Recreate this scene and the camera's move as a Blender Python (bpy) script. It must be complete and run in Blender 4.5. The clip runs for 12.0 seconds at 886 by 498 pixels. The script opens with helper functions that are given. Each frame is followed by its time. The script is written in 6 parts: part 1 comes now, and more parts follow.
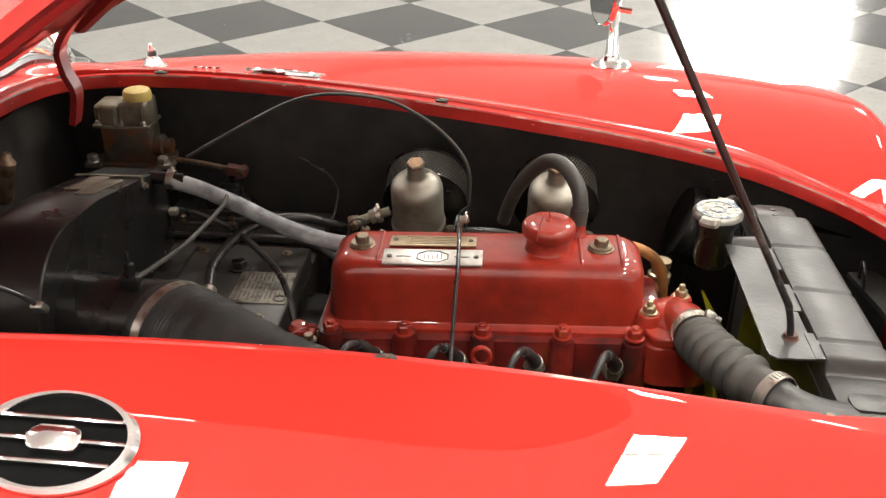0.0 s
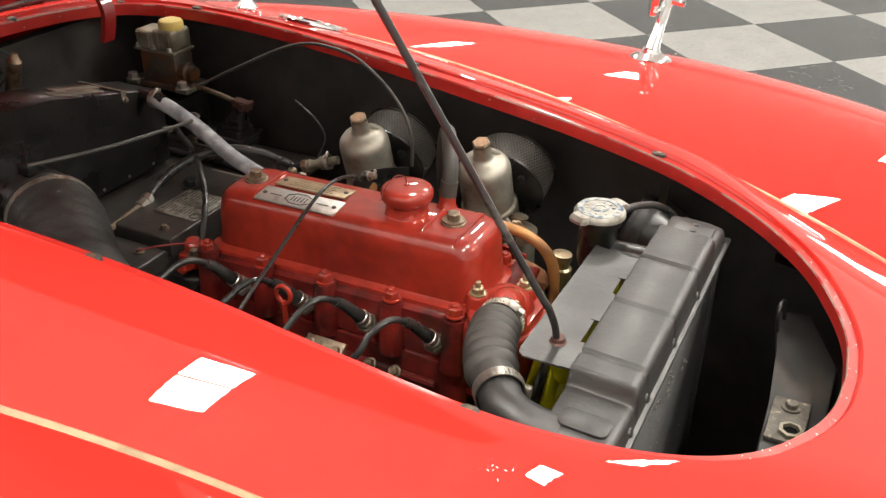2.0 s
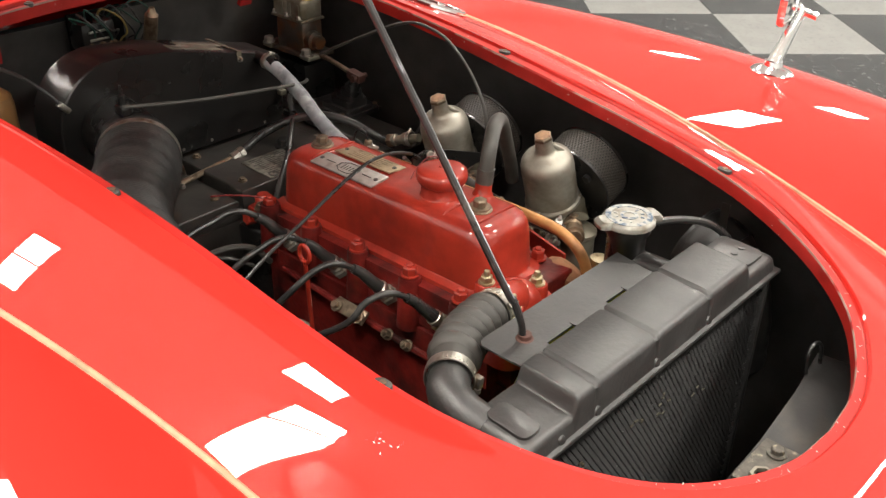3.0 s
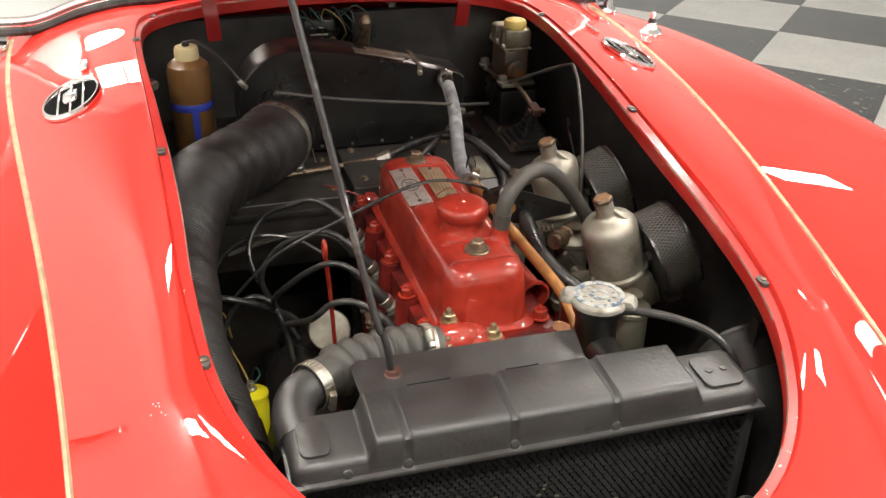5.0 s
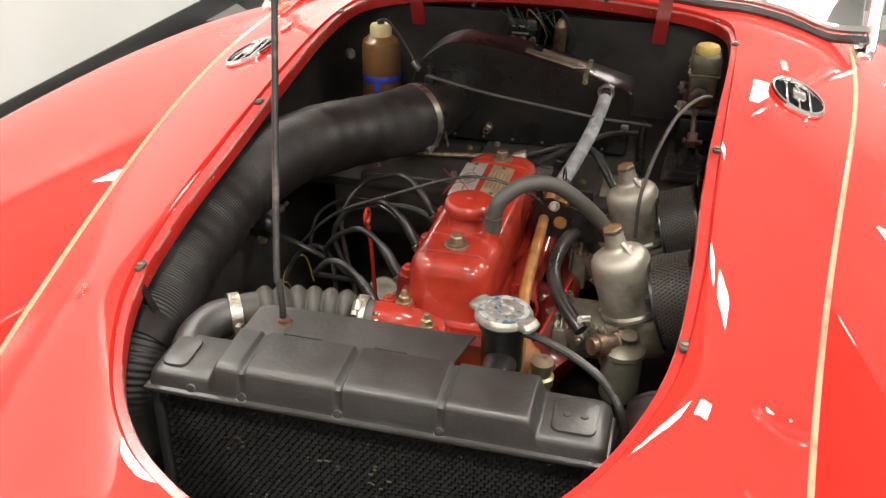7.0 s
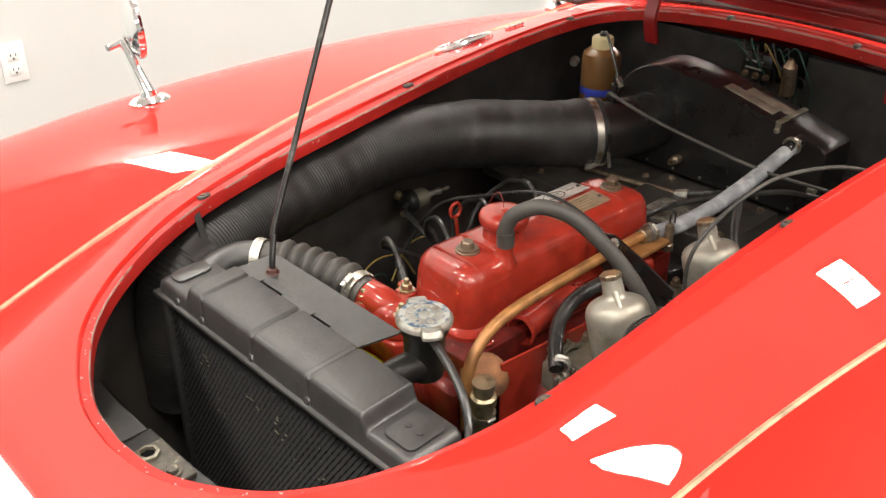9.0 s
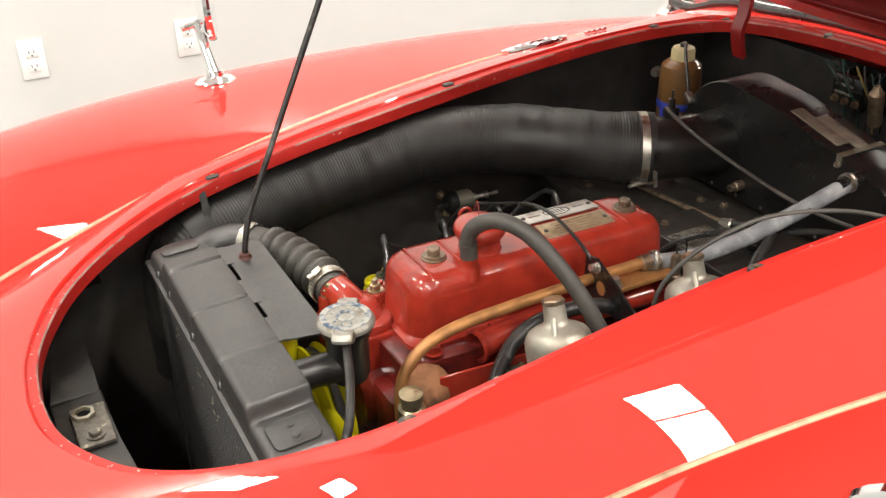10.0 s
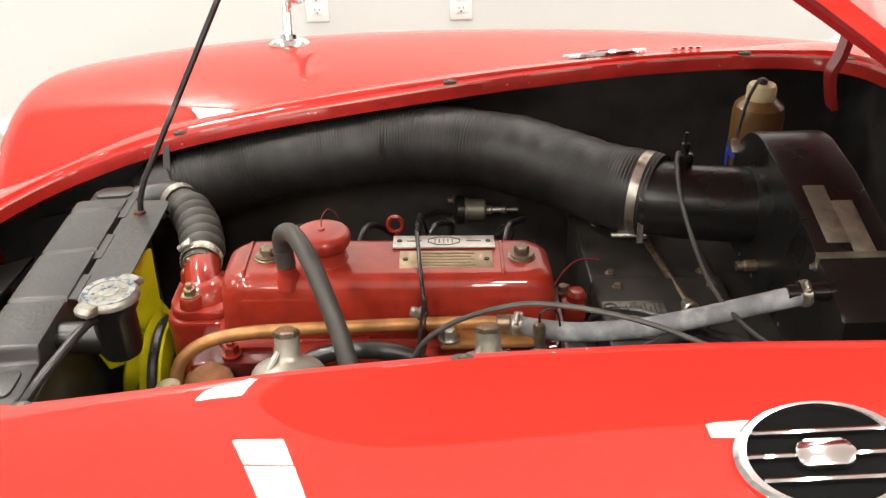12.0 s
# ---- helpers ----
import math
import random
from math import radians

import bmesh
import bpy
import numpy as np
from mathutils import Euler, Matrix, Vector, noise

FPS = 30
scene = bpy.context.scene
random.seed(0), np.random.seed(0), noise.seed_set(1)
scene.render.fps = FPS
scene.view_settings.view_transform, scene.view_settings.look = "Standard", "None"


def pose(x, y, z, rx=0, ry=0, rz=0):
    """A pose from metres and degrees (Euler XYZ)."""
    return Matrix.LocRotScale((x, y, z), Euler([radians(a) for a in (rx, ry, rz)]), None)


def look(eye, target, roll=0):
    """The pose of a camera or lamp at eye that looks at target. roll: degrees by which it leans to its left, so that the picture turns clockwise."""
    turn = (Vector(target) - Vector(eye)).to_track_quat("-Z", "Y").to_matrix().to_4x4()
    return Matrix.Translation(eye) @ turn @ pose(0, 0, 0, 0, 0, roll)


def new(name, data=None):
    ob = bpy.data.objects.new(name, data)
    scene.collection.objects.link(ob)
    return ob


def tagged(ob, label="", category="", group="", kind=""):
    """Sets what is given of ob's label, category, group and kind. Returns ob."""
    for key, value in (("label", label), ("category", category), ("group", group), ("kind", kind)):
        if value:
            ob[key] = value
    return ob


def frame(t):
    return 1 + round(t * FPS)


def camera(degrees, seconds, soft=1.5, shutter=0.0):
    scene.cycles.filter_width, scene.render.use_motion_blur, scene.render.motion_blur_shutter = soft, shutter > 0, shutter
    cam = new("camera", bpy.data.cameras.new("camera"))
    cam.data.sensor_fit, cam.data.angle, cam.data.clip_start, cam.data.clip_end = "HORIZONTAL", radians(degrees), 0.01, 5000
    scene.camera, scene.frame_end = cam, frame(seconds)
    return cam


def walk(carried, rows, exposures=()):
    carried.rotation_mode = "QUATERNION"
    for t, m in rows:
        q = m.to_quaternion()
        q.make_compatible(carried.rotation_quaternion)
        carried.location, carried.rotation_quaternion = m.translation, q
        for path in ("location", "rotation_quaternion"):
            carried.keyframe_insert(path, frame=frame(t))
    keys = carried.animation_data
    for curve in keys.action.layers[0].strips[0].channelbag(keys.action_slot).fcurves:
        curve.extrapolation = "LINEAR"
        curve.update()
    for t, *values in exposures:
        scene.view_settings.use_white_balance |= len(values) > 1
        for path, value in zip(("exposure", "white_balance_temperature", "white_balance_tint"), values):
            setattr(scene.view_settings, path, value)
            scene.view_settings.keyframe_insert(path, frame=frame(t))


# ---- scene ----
cam = camera(50.3, 12.0, 1.4)
PATH = [
    (0, (-0.01, -0.911, 1.315), (-0.133, 0.842, 0.359), 0.2),
    (0.5, (0.12, -0.905, 1.313), (-0.141, 0.832, 0.358), 0.3),
    (1, (0.266, -0.886, 1.309), (-0.151, 0.817, 0.347), 0.5),
    (1.5, (0.376, -0.859, 1.307), (-0.202, 0.788, 0.331), 0.6),
    (2, (0.499, -0.814, 1.306), (-0.266, 0.747, 0.318), 0.7),
    (2.5, (0.605, -0.764, 1.308), (-0.366, 0.663, 0.298), 0.9),
    (3, (0.702, -0.693, 1.308), (-0.463, 0.581, 0.297), 1.0),
    (3.2, (0.734, -0.655, 1.31), (-0.501, 0.556, 0.307), 1.1),
    (4.8, (0.951, -0.325, 1.32), (-0.694, 0.267, 0.347), 1.3),
    (5, (0.969, -0.275, 1.322), (-0.707, 0.226, 0.352), 1.2),
    (5.5, (1.002, -0.156, 1.322), (-0.721, 0.136, 0.349), 1.2),
    (6, (1.026, -0.032, 1.324), (-0.72, 0.039, 0.35), 1.1),
    (6.5, (1.033, 0.093, 1.327), (-0.706, -0.069, 0.352), 1.1),
    (7, (1.02, 0.236, 1.329), (-0.679, -0.186, 0.361), 0.8),
    (7.2, (1.015, 0.279, 1.327), (-0.665, -0.221, 0.364), 0.7),
    (8.8, (0.811, 0.664, 1.339), (-0.461, -0.529, 0.359), 0.2),
    (9, (0.775, 0.695, 1.34), (-0.428, -0.576, 0.373), 0.1),
    (9.5, (0.669, 0.785, 1.339), (-0.337, -0.652, 0.377), -0.3),
    (10, (0.525, 0.84, 1.337), (-0.298, -0.7, 0.362), -0.9),
    (10.5, (0.37, 0.853, 1.33), (-0.255, -0.758, 0.323), -1.3),
    (11, (0.218, 0.866, 1.322), (-0.162, -0.817, 0.31), -1.6),
    (11.5, (0.073, 0.876, 1.318), (-0.121, -0.84, 0.309), -1.6),
    (12, (-0.087, 0.883, 1.32), (-0.081, -0.843, 0.311), -1.5),
]
walk(cam, [(t, look(eye, target, roll)) for t, eye, target, roll in PATH])

# ---- light: ceiling troffers and one bright window of a closed white showroom ----
CEILING_Z = 4.0
LAMP_WATTS = 32.5
WINDOW_WATTS = 260.0
LAMP_COLOUR = (1.0, 0.945, 0.864)
LAMPS = [(1.85, -1.72), (1.62, .1), (1.7, 2.3), (1.7, 4.2), (-.65, -1.72), (-.87, -.5), (-.83, .9), (-.8, 2.3), (-.8, 4.6), (-2.95, -1.2), (-2.95, 1.05), (-3.05, 2.2), (4.1, .2), (4.1, 2.4), (-5.0, 1.2), (6.2, 1.2), (1.7, 6.6), (4.1, 5.4), (-3.2, 6.4)]
PANE_X, PANE_Y = .30, .34


def area_lamp(name, at, target, sx, sy, watts, colour):
    data = bpy.data.lights.new(name, "AREA")
    data.shape, data.size, data.size_y, data.energy, data.color = "RECTANGLE", sx, sy, watts, colour
    lamp = new(name, data)
    lamp.matrix_basis = look(at, target)
    return lamp


for lamp_x, lamp_y in LAMPS:
    for half_y in (-.182, .182):
        lamp_ob = area_lamp("ceiling_lamp", (lamp_x, lamp_y + half_y, CEILING_Z - .020), (lamp_x, lamp_y + half_y, 0), PANE_X, PANE_Y, LAMP_WATTS, LAMP_COLOUR)
        lamp_ob.matrix_basis = pose(lamp_x, lamp_y + half_y, CEILING_Z - .020)
WX0, WX1, WZ0, WZ1 = 1.75, 3.45, .35, 2.0
area_lamp("window_daylight", ((WX0 + WX1) / 2, 9.06, (WZ0 + WZ1) / 2), ((WX0 + WX1) / 2, 0, (WZ0 + WZ1) / 2), WX1 - WX0, WZ1 - WZ0, WINDOW_WATTS, (1.0, 0.97, 0.92))

# ---- small tools ----
ORIGIN = {}


def thing(name, base, label, category, group="", kind=""):
    ob = new(name)
    ob.empty_display_size = 0.05
    ob.location = base
    ORIGIN[ob] = Vector(base)
    return tagged(ob, label, category, group, kind)


def part(name, bm, material, parent, label="", smooth=35):
    """Links a mesh that was made in world places as one part of its parent."""
    me = bpy.data.meshes.new(name)
    origin = ORIGIN.get(parent, Vector((0, 0, 0)))
    bmesh.ops.translate(bm, verts=bm.verts, vec=-origin)
    bmesh.ops.recalc_face_normals(bm, faces=bm.faces)
    bm.to_mesh(me)
    bm.free()
    if smooth:
        me.polygons.foreach_set("use_smooth", [True] * len(me.polygons))
        me.set_sharp_from_angle(angle=radians(smooth))
    me.materials.append(material)
    ob = new(name, me)
    if parent is not None:
        ob.parent = parent
        ORIGIN[ob] = origin
    if label:
        tagged(ob, label)
    return ob


def solo(name, bm, material, label, category, group="", kind="", smooth=35, base=None):
    """A thing of one mesh, with its own base as origin."""
    if base is None:
        xs = [v.co for v in bm.verts]
        base = Vector(((min(c.x for c in xs) + max(c.x for c in xs)) / 2, (min(c.y for c in xs) + max(c.y for c in xs)) / 2, min(c.z for c in xs)))
    base = Vector(base)
    me = bpy.data.meshes.new(name)
    bmesh.ops.translate(bm, verts=bm.verts, vec=-base)
    bmesh.ops.recalc_face_normals(bm, faces=bm.faces)
    bm.to_mesh(me)
    bm.free()
    if smooth:
        me.polygons.foreach_set("use_smooth", [True] * len(me.polygons))
        me.set_sharp_from_angle(angle=radians(smooth))
    me.materials.append(material)
    ob = new(name, me)
    ob.location = base
    ORIGIN[ob] = base
    return tagged(ob, label, category, group, kind)


def glide(points, n=8):
    """A smooth run of places through the given ones."""
    P = [Vector(p) for p in points]
    if len(P) < 3:
        return P
    P = [2 * P[0] - P[1]] + P + [2 * P[-1] - P[-2]]
    out = []
    for i in range(1, len(P) - 2):
        a, b, c, d = P[i - 1:i + 3]
        for k in range(n):
            f = k / n
            out.append(b + 0.5 * f * ((c - a) + f * ((2 * a - 5 * b + 4 * c - d) + f * (3 * (b - c) + d - a))))
    out.append(P[-2])
    return out


def tube(bm, points, r, seg=10, n=8, caps=True, wave=None, straight=False):
    """A round tube along points. wave: a function of the run length that changes the radius."""
    P = [Vector(p) for p in points] if straight else glide(points, n)
    rings, run, ref = [], 0.0, None
    for i, p in enumerate(P):
        d = (P[min(i + 1, len(P) - 1)] - P[max(i - 1, 0)]).normalized()
        if ref is None:
            ref = d.orthogonal().normalized()
        ref = (ref - d * ref.dot(d)).normalized()
        other = d.cross(ref)
        if i:
            run += (p - P[i - 1]).length
        rr = r(i / (len(P) - 1)) if callable(r) else r
        if wave:
            rr = rr + wave(run)
        rings.append([bm.verts.new(p + rr * (math.cos(a) * ref + math.sin(a) * other)) for a in (2 * math.pi * k / seg for k in range(seg))])
    for a, b in zip(rings, rings[1:]):
        for k in range(seg):
            bm.faces.new((a[k], a[(k + 1) % seg], b[(k + 1) % seg], b[k]))
    if caps:
        bm.faces.new(rings[0][::-1])
        bm.faces.new(rings[-1])
    return bm


def frame_of(axis):
    w = Vector(axis).normalized()
    u = w.orthogonal().normalized()
    if abs(w.z) > 0.9:
        u = Vector((1, 0, 0)) - w * w.x
        u.normalize()
    return u, w.cross(u), w


def lathe(bm, centre, axis, profile, seg=24, phase=0.0):
    """Turns (radius, height) pairs round an axis."""
    c = Vector(centre)
    u, v, w = frame_of(axis)
    rings = []
    for r, h in profile:
        if r < 1e-6:
            rings.append([bm.verts.new(c + w * h)])
        else:
            rings.append([bm.verts.new(c + w * h + r * (math.cos(a) * u + math.sin(a) * v)) for a in (phase + 2 * math.pi * k / seg for k in range(seg))])
    for a, b in zip(rings, rings[1:]):
        for k in range(seg):
            q = [a[k % len(a)], a[(k + 1) % len(a)], b[(k + 1) % len(b)], b[k % len(b)]]
            q = [x for i, x in enumerate(q) if x not in q[:i]]
            if len(q) > 2:
                bm.faces.new(q)
    return bm


def box(bm, centre, size, turn=None, bevel=0.0, seg=2):
    m = Matrix.Translation(Vector(centre)) @ (turn.to_4x4() if turn is not None else Matrix.Identity(4)) @ Matrix.Diagonal((*size, 1))
    made = bmesh.ops.create_cube(bm, size=1.0, matrix=m)["verts"]
    if bevel:
        edges = list({e for v in made for e in v.link_edges})
        bmesh.ops.bevel(bm, geom=edges, offset=bevel, segments=seg, affect="EDGES", profile=0.5)
    return bm


def prism(bm, outline, low, high, bevel=0.0):
    """Stands an outline of (x, y) up between two heights; low and high may be functions of (x, y)."""
    lo = low if callable(low) else (lambda x, y: low)
    hi = high if callable(high) else (lambda x, y: high)
    a = [bm.verts.new((x, y, lo(x, y))) for x, y in outline]
    b = [bm.verts.new((x, y, hi(x, y))) for x, y in outline]
    n = len(outline)
    sides = [bm.faces.new((a[i], a[(i + 1) % n], b[(i + 1) % n], b[i])) for i in range(n)]
    bm.faces.new(a[::-1])
    top = bm.faces.new(b)
    if bevel:
        bmesh.ops.bevel(bm, geom=list(top.edges), offset=bevel, segments=3, affect="EDGES", profile=0.5)
    return bm


def turn_to(axis):
    u, v, w = frame_of(axis)
    return Matrix((u, v, w)).transposed()


def bolt(bm, centre, axis=(0, 0, 1), r=0.008, h=0.008, washer=1.5, stud=0.0):
    w = r * washer
    lathe(bm, centre, axis, [(0, 0), (w, 0), (w, 0.0018), (r * 0.9, 0.002)], 16)
    lathe(bm, Vector(centre) + Vector(axis).normalized() * 0.0018, axis, [(r, 0), (r, h * 0.85), (r * 0.85, h), (0, h)], 6)
    if stud:
        lathe(bm, Vector(centre) + Vector(axis).normalized() * (h), axis, [(r * 0.5, 0), (r * 0.5, stud), (r * 0.4, stud + 0.001), (0, stud + 0.001)], 10)
    return bm


def rounded(cx, cy, sx, sy, r, n=5):
    pts = []
    for qx, qy, a0 in ((1, 1, 0), (-1, 1, 90), (-1, -1, 180), (1, -1, 270)):
        for k in range(n + 1):
            a = radians(a0 + 90 * k / n)
            pts.append((cx + qx * (sx / 2 - r) + r * math.cos(a), cy + qy * (sy / 2 - r) + r * math.sin(a)))
    return pts


def clip_band(bm, centre, axis, r, width=0.012, screw=(0, 0, 1)):
    """A worm-drive clip: ribbed band with a screw housing."""
    lathe(bm, centre, axis, [(r, -width / 2), (r + 0.0012, -width / 2), (r + 0.0012, width / 2), (r, width / 2)], 28)
    k_size = min(0.85, max(0.5, r / 0.0235 * 0.85))
    c = Vector(centre) + Vector(screw).normalized() * (r + 0.004 * k_size)
    side = Vector(axis).cross(Vector(screw)).normalized()
    box(bm, c, (0.010 * k_size, 0.008 * k_size, 0.015 * k_size), turn_to(side), 0.0012)
    ax, out = Vector(axis).normalized(), Vector(screw).normalized()
    out = (out - ax * out.dot(ax)).normalized()
    for k in range(-9, 10):
        a = 0.17 * k + (0.45 if k >= 0 else -0.45)
        u = math.cos(a) * out + math.sin(a) * ax.cross(out)
        box(bm, Vector(centre) + u * (r + 0.0015), (0.0009, 0.0014, width * 0.62), Matrix((u, ax.cross(u), ax)).transposed())
    lathe(bm, c - side * 0.015 * k_size, side, [(0, 0), (0.0045 * k_size, 0), (0.0045 * k_size, 0.006 * k_size), (0.003 * k_size, 0.006 * k_size), (0.003 * k_size, 0.022 * k_size), (0, 0.022 * k_size)], 10)
    return bm


# ---- materials ----
def material(name, colour, rough=0.5, metal=0.0, coat=0.0, grain=0.0, grain_size=60.0, bump=0.0, stain=None, stain_size=6.0, stain_at=(0.55, 0.7), vary=0.0, rough_vary=0.0, coat_rough=0.03, spec=0.5, coat_ior=1.5):
    """colour with fine grain, larger stains of a second colour, uneven gloss and fine relief."""
    m = bpy.data.materials.new(name)
    m.use_nodes = True
    t = m.node_tree
    b = t.nodes["Principled BSDF"]
    b.inputs["Base Color"].default_value = (*colour, 1)
    b.inputs["Roughness"].default_value, b.inputs["Metallic"].default_value = rough, metal
    b.inputs["Specular IOR Level"].default_value, b.inputs["Coat IOR"].default_value = spec, coat_ior
    b.inputs["Coat Weight"].default_value, b.inputs["Coat Roughness"].default_value = coat, coat_rough
    at = t.nodes.new("ShaderNodeTexCoord").outputs["Object"]

    def noise_of(size, detail=4.0):
        n = t.nodes.new("ShaderNodeTexNoise")
        n.inputs["Scale"].default_value, n.inputs["Detail"].default_value = size, detail
        t.links.new(at, n.inputs["Vector"])
        return n.outputs["Fac"]

    def ramp(x, low, high, a=0.0, z=1.0):
        n = t.nodes.new("ShaderNodeMapRange")
        t.links.new(x, n.inputs["Value"])
        for key, value in zip(("From Min", "From Max", "To Min", "To Max"), (low, high, a, z)):
            n.inputs[key].default_value = value
        return n.outputs["Result"]

    def mix(fac, one, two, kind="MIX"):
        n = t.nodes.new("ShaderNodeMix")
        n.data_type, n.blend_type = "RGBA", kind
        for key, value in ((0, fac), (6, one), (7, two)):
            if isinstance(value, tuple):
                n.inputs[key].default_value = (*value, 1)
            elif isinstance(value, float):
                n.inputs[key].default_value = value
            else:
                t.links.new(value, n.inputs[key])
        return n.outputs[2]

    out = None
    if grain:
        low = tuple(c * (1 - grain) for c in colour)
        high = tuple(min(1, c * (1 + grain)) for c in colour)
        out = mix(ramp(noise_of(grain_size), 0.3, 0.7), low, high)
    if stain:
        out = mix(ramp(noise_of(stain_size, 6.0), *stain_at), out if out is not None else colour, stain)
    if vary:
        info = t.nodes.new("ShaderNodeObjectInfo")
        n = t.nodes.new("ShaderNodeHueSaturation")
        t.links.new(ramp(info.outputs["Random"], 0, 1, 1 - vary, 1 + vary), n.inputs["Value"])
        if out is not None:
            t.links.new(out, n.inputs["Color"])
        else:
            n.inputs["Color"].default_value = (*colour, 1)
        out = n.outputs["Color"]
    if out is not None:
        t.links.new(out, b.inputs["Base Color"])
    if rough_vary:
        t.links.new(ramp(noise_of(grain_size * 0.3), 0.3, 0.7, max(0.02, rough - rough_vary), rough + rough_vary), b.inputs["Roughness"])
    if bump:
        n = t.nodes.new("ShaderNodeBump")
        n.inputs["Strength"].default_value, n.inputs["Distance"].default_value = min(1.0, bump), 0.001
        t.links.new(noise_of(grain_size * 2), n.inputs["Height"])
        t.links.new(n.outputs["Normal"], b.inputs["Normal"])
    return m


def glow(name, colour, strength):
    m = bpy.data.materials.new(name)
    m.use_nodes = True
    b = m.node_tree.nodes["Principled BSDF"]
    b.inputs["Base Color"].default_value = (0.8, 0.8, 0.8, 1)
    b.inputs["Emission Color"].default_value = (*colour, 1)
    b.inputs["Emission Strength"].default_value = strength
    return m


RED_PAINT = material("red_car_paint", (0.56, 0.021, 0.0135), 0.75, 0.0, 1.0, grain=0.03, grain_size=9, coat_rough=0.015, spec=0.1, coat_ior=1.66)
# Same red as the skin, darkened for the lip's shade; the chips are wear.
RED_LIP = material("shaded_chipped_red_lip", (0.42, 0.019, 0.014), 0.5, 0.0, 0.45, grain=0.14, grain_size=30, coat_rough=0.16, spec=0.2, bump=0.2, stain=(0.50, 0.36, 0.30), stain_size=170, stain_at=(0.71, 0.725))
RED_EDGE = material("worn_lip_edge", (0.34, 0.22, 0.18), 0.5, 0.1, grain=0.2, grain_size=60, stain=(0.36, 0.02, 0.017), stain_size=22, stain_at=(0.52, 0.60))
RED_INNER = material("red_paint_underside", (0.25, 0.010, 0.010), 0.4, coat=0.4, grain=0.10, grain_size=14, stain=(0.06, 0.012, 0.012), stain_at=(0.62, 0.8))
RED_ENGINE = material("red_engine_enamel", (0.30, 0.0245, 0.0125), 0.45, 0.0, 1.0, grain=0.16, grain_size=55, bump=0.25, stain=(0.13, 0.011, 0.008), stain_size=11, stain_at=(0.50, 0.76), rough_vary=0.1, coat_rough=0.03, spec=0.2)
RED_CAST = material("red_cast_iron_enamel", (0.155, 0.0125, 0.0095), 0.42, 0.0, 0.7, grain=0.25, grain_size=70, bump=0.6, stain=(0.030, 0.008, 0.007), stain_size=16, stain_at=(0.46, 0.66), rough_vary=0.14, coat_rough=0.08, spec=0.2)
CHROME = material("chrome", (0.88, 0.88, 0.88), 0.09, 1.0, grain=0.04, grain_size=30)
ALLOY = material("cast_alloy", (0.345, 0.325, 0.275), 0.46, 0.6, grain=0.16, grain_size=45, bump=0.35, stain=(0.15, 0.125, 0.09), stain_size=22, stain_at=(0.46, 0.68), rough_vary=0.14)
OLD_ALLOY = material("dirty_cast_alloy", (0.24, 0.225, 0.175), 0.5, 0.55, grain=0.2, grain_size=45, bump=0.3, stain=(0.10, 0.075, 0.04), stain_size=18, stain_at=(0.45, 0.66), rough_vary=0.12)
ZINC = material("zinc_plate", (0.50, 0.48, 0.43), 0.34, 0.9, grain=0.2, grain_size=80, bump=0.15, stain=(0.26, 0.19, 0.11), stain_size=60, stain_at=(0.52, 0.7))
NUT_BRASS = material("yellowed_zinc_nut", (0.40, 0.34, 0.22), 0.36, 0.85, grain=0.2, grain_size=90, bump=0.2, stain=(0.20, 0.14, 0.08), stain_size=70)
FOOT_RUST = material("dark_red_rust", (0.085, 0.036, 0.027), 0.6, 0.2, grain=0.3, grain_size=90, bump=0.5)
BRASSY = material("brass_hex", (0.25, 0.18, 0.12), 0.42, 0.75, grain=0.2, grain_size=90, bump=0.2, stain=(0.11, 0.07, 0.045), stain_size=60)
HEX_RUST = material("rust_brown_hex", (0.22, 0.125, 0.065), 0.5, 0.45, grain=0.3, grain_size=120, bump=0.3, stain=(0.09, 0.05, 0.03), stain_size=80)
OLD_BOLT = material("dulled_bolt_steel", (0.22, 0.17, 0.12), 0.42, 0.75, grain=0.25, grain_size=110, bump=0.3, stain=(0.10, 0.075, 0.05), stain_size=90)
COPPER = material("copper_pipe", (0.42, 0.20, 0.068), 0.46, 0.45, grain=0.25, grain_size=50, bump=0.25, stain=(0.24, 0.11, 0.045), stain_size=24, stain_at=(0.48, 0.68))
RUST = material("rusty_steel", (0.25, 0.11, 0.05), 0.8, 0.2, grain=0.3, grain_size=70, bump=0.6, stain=(0.10, 0.05, 0.03), stain_size=30)
BLACK_PAINT = material("satin_black_paint", (0.0105, 0.0101, 0.0097), 0.30, 0.0, 0.10, grain=0.2, grain_size=40, bump=0.15, stain=(0.013, 0.011, 0.010), stain_size=5, stain_at=(0.45, 0.8), rough_vary=0.10, coat_rough=0.2)
RADIATOR_PAINT = material("grey_black_radiator_paint", (0.0275, 0.0268, 0.0258), 0.42, 0.0, 0.0, grain=0.16, grain_size=90, bump=0.45, stain=(0.020, 0.019, 0.018), stain_size=12, stain_at=(0.45, 0.72), rough_vary=0.10, spec=0.85)
# Pale specks in the colour stand for glints off the bare fin metal.
CORE_FIN = material("dark_fins_glint_specks", (0.0075, 0.0072, 0.0070), 0.48, 0.1, grain=0.3, grain_size=70, stain=(0.26, 0.26, 0.25), stain_size=240, stain_at=(0.70, 0.72))
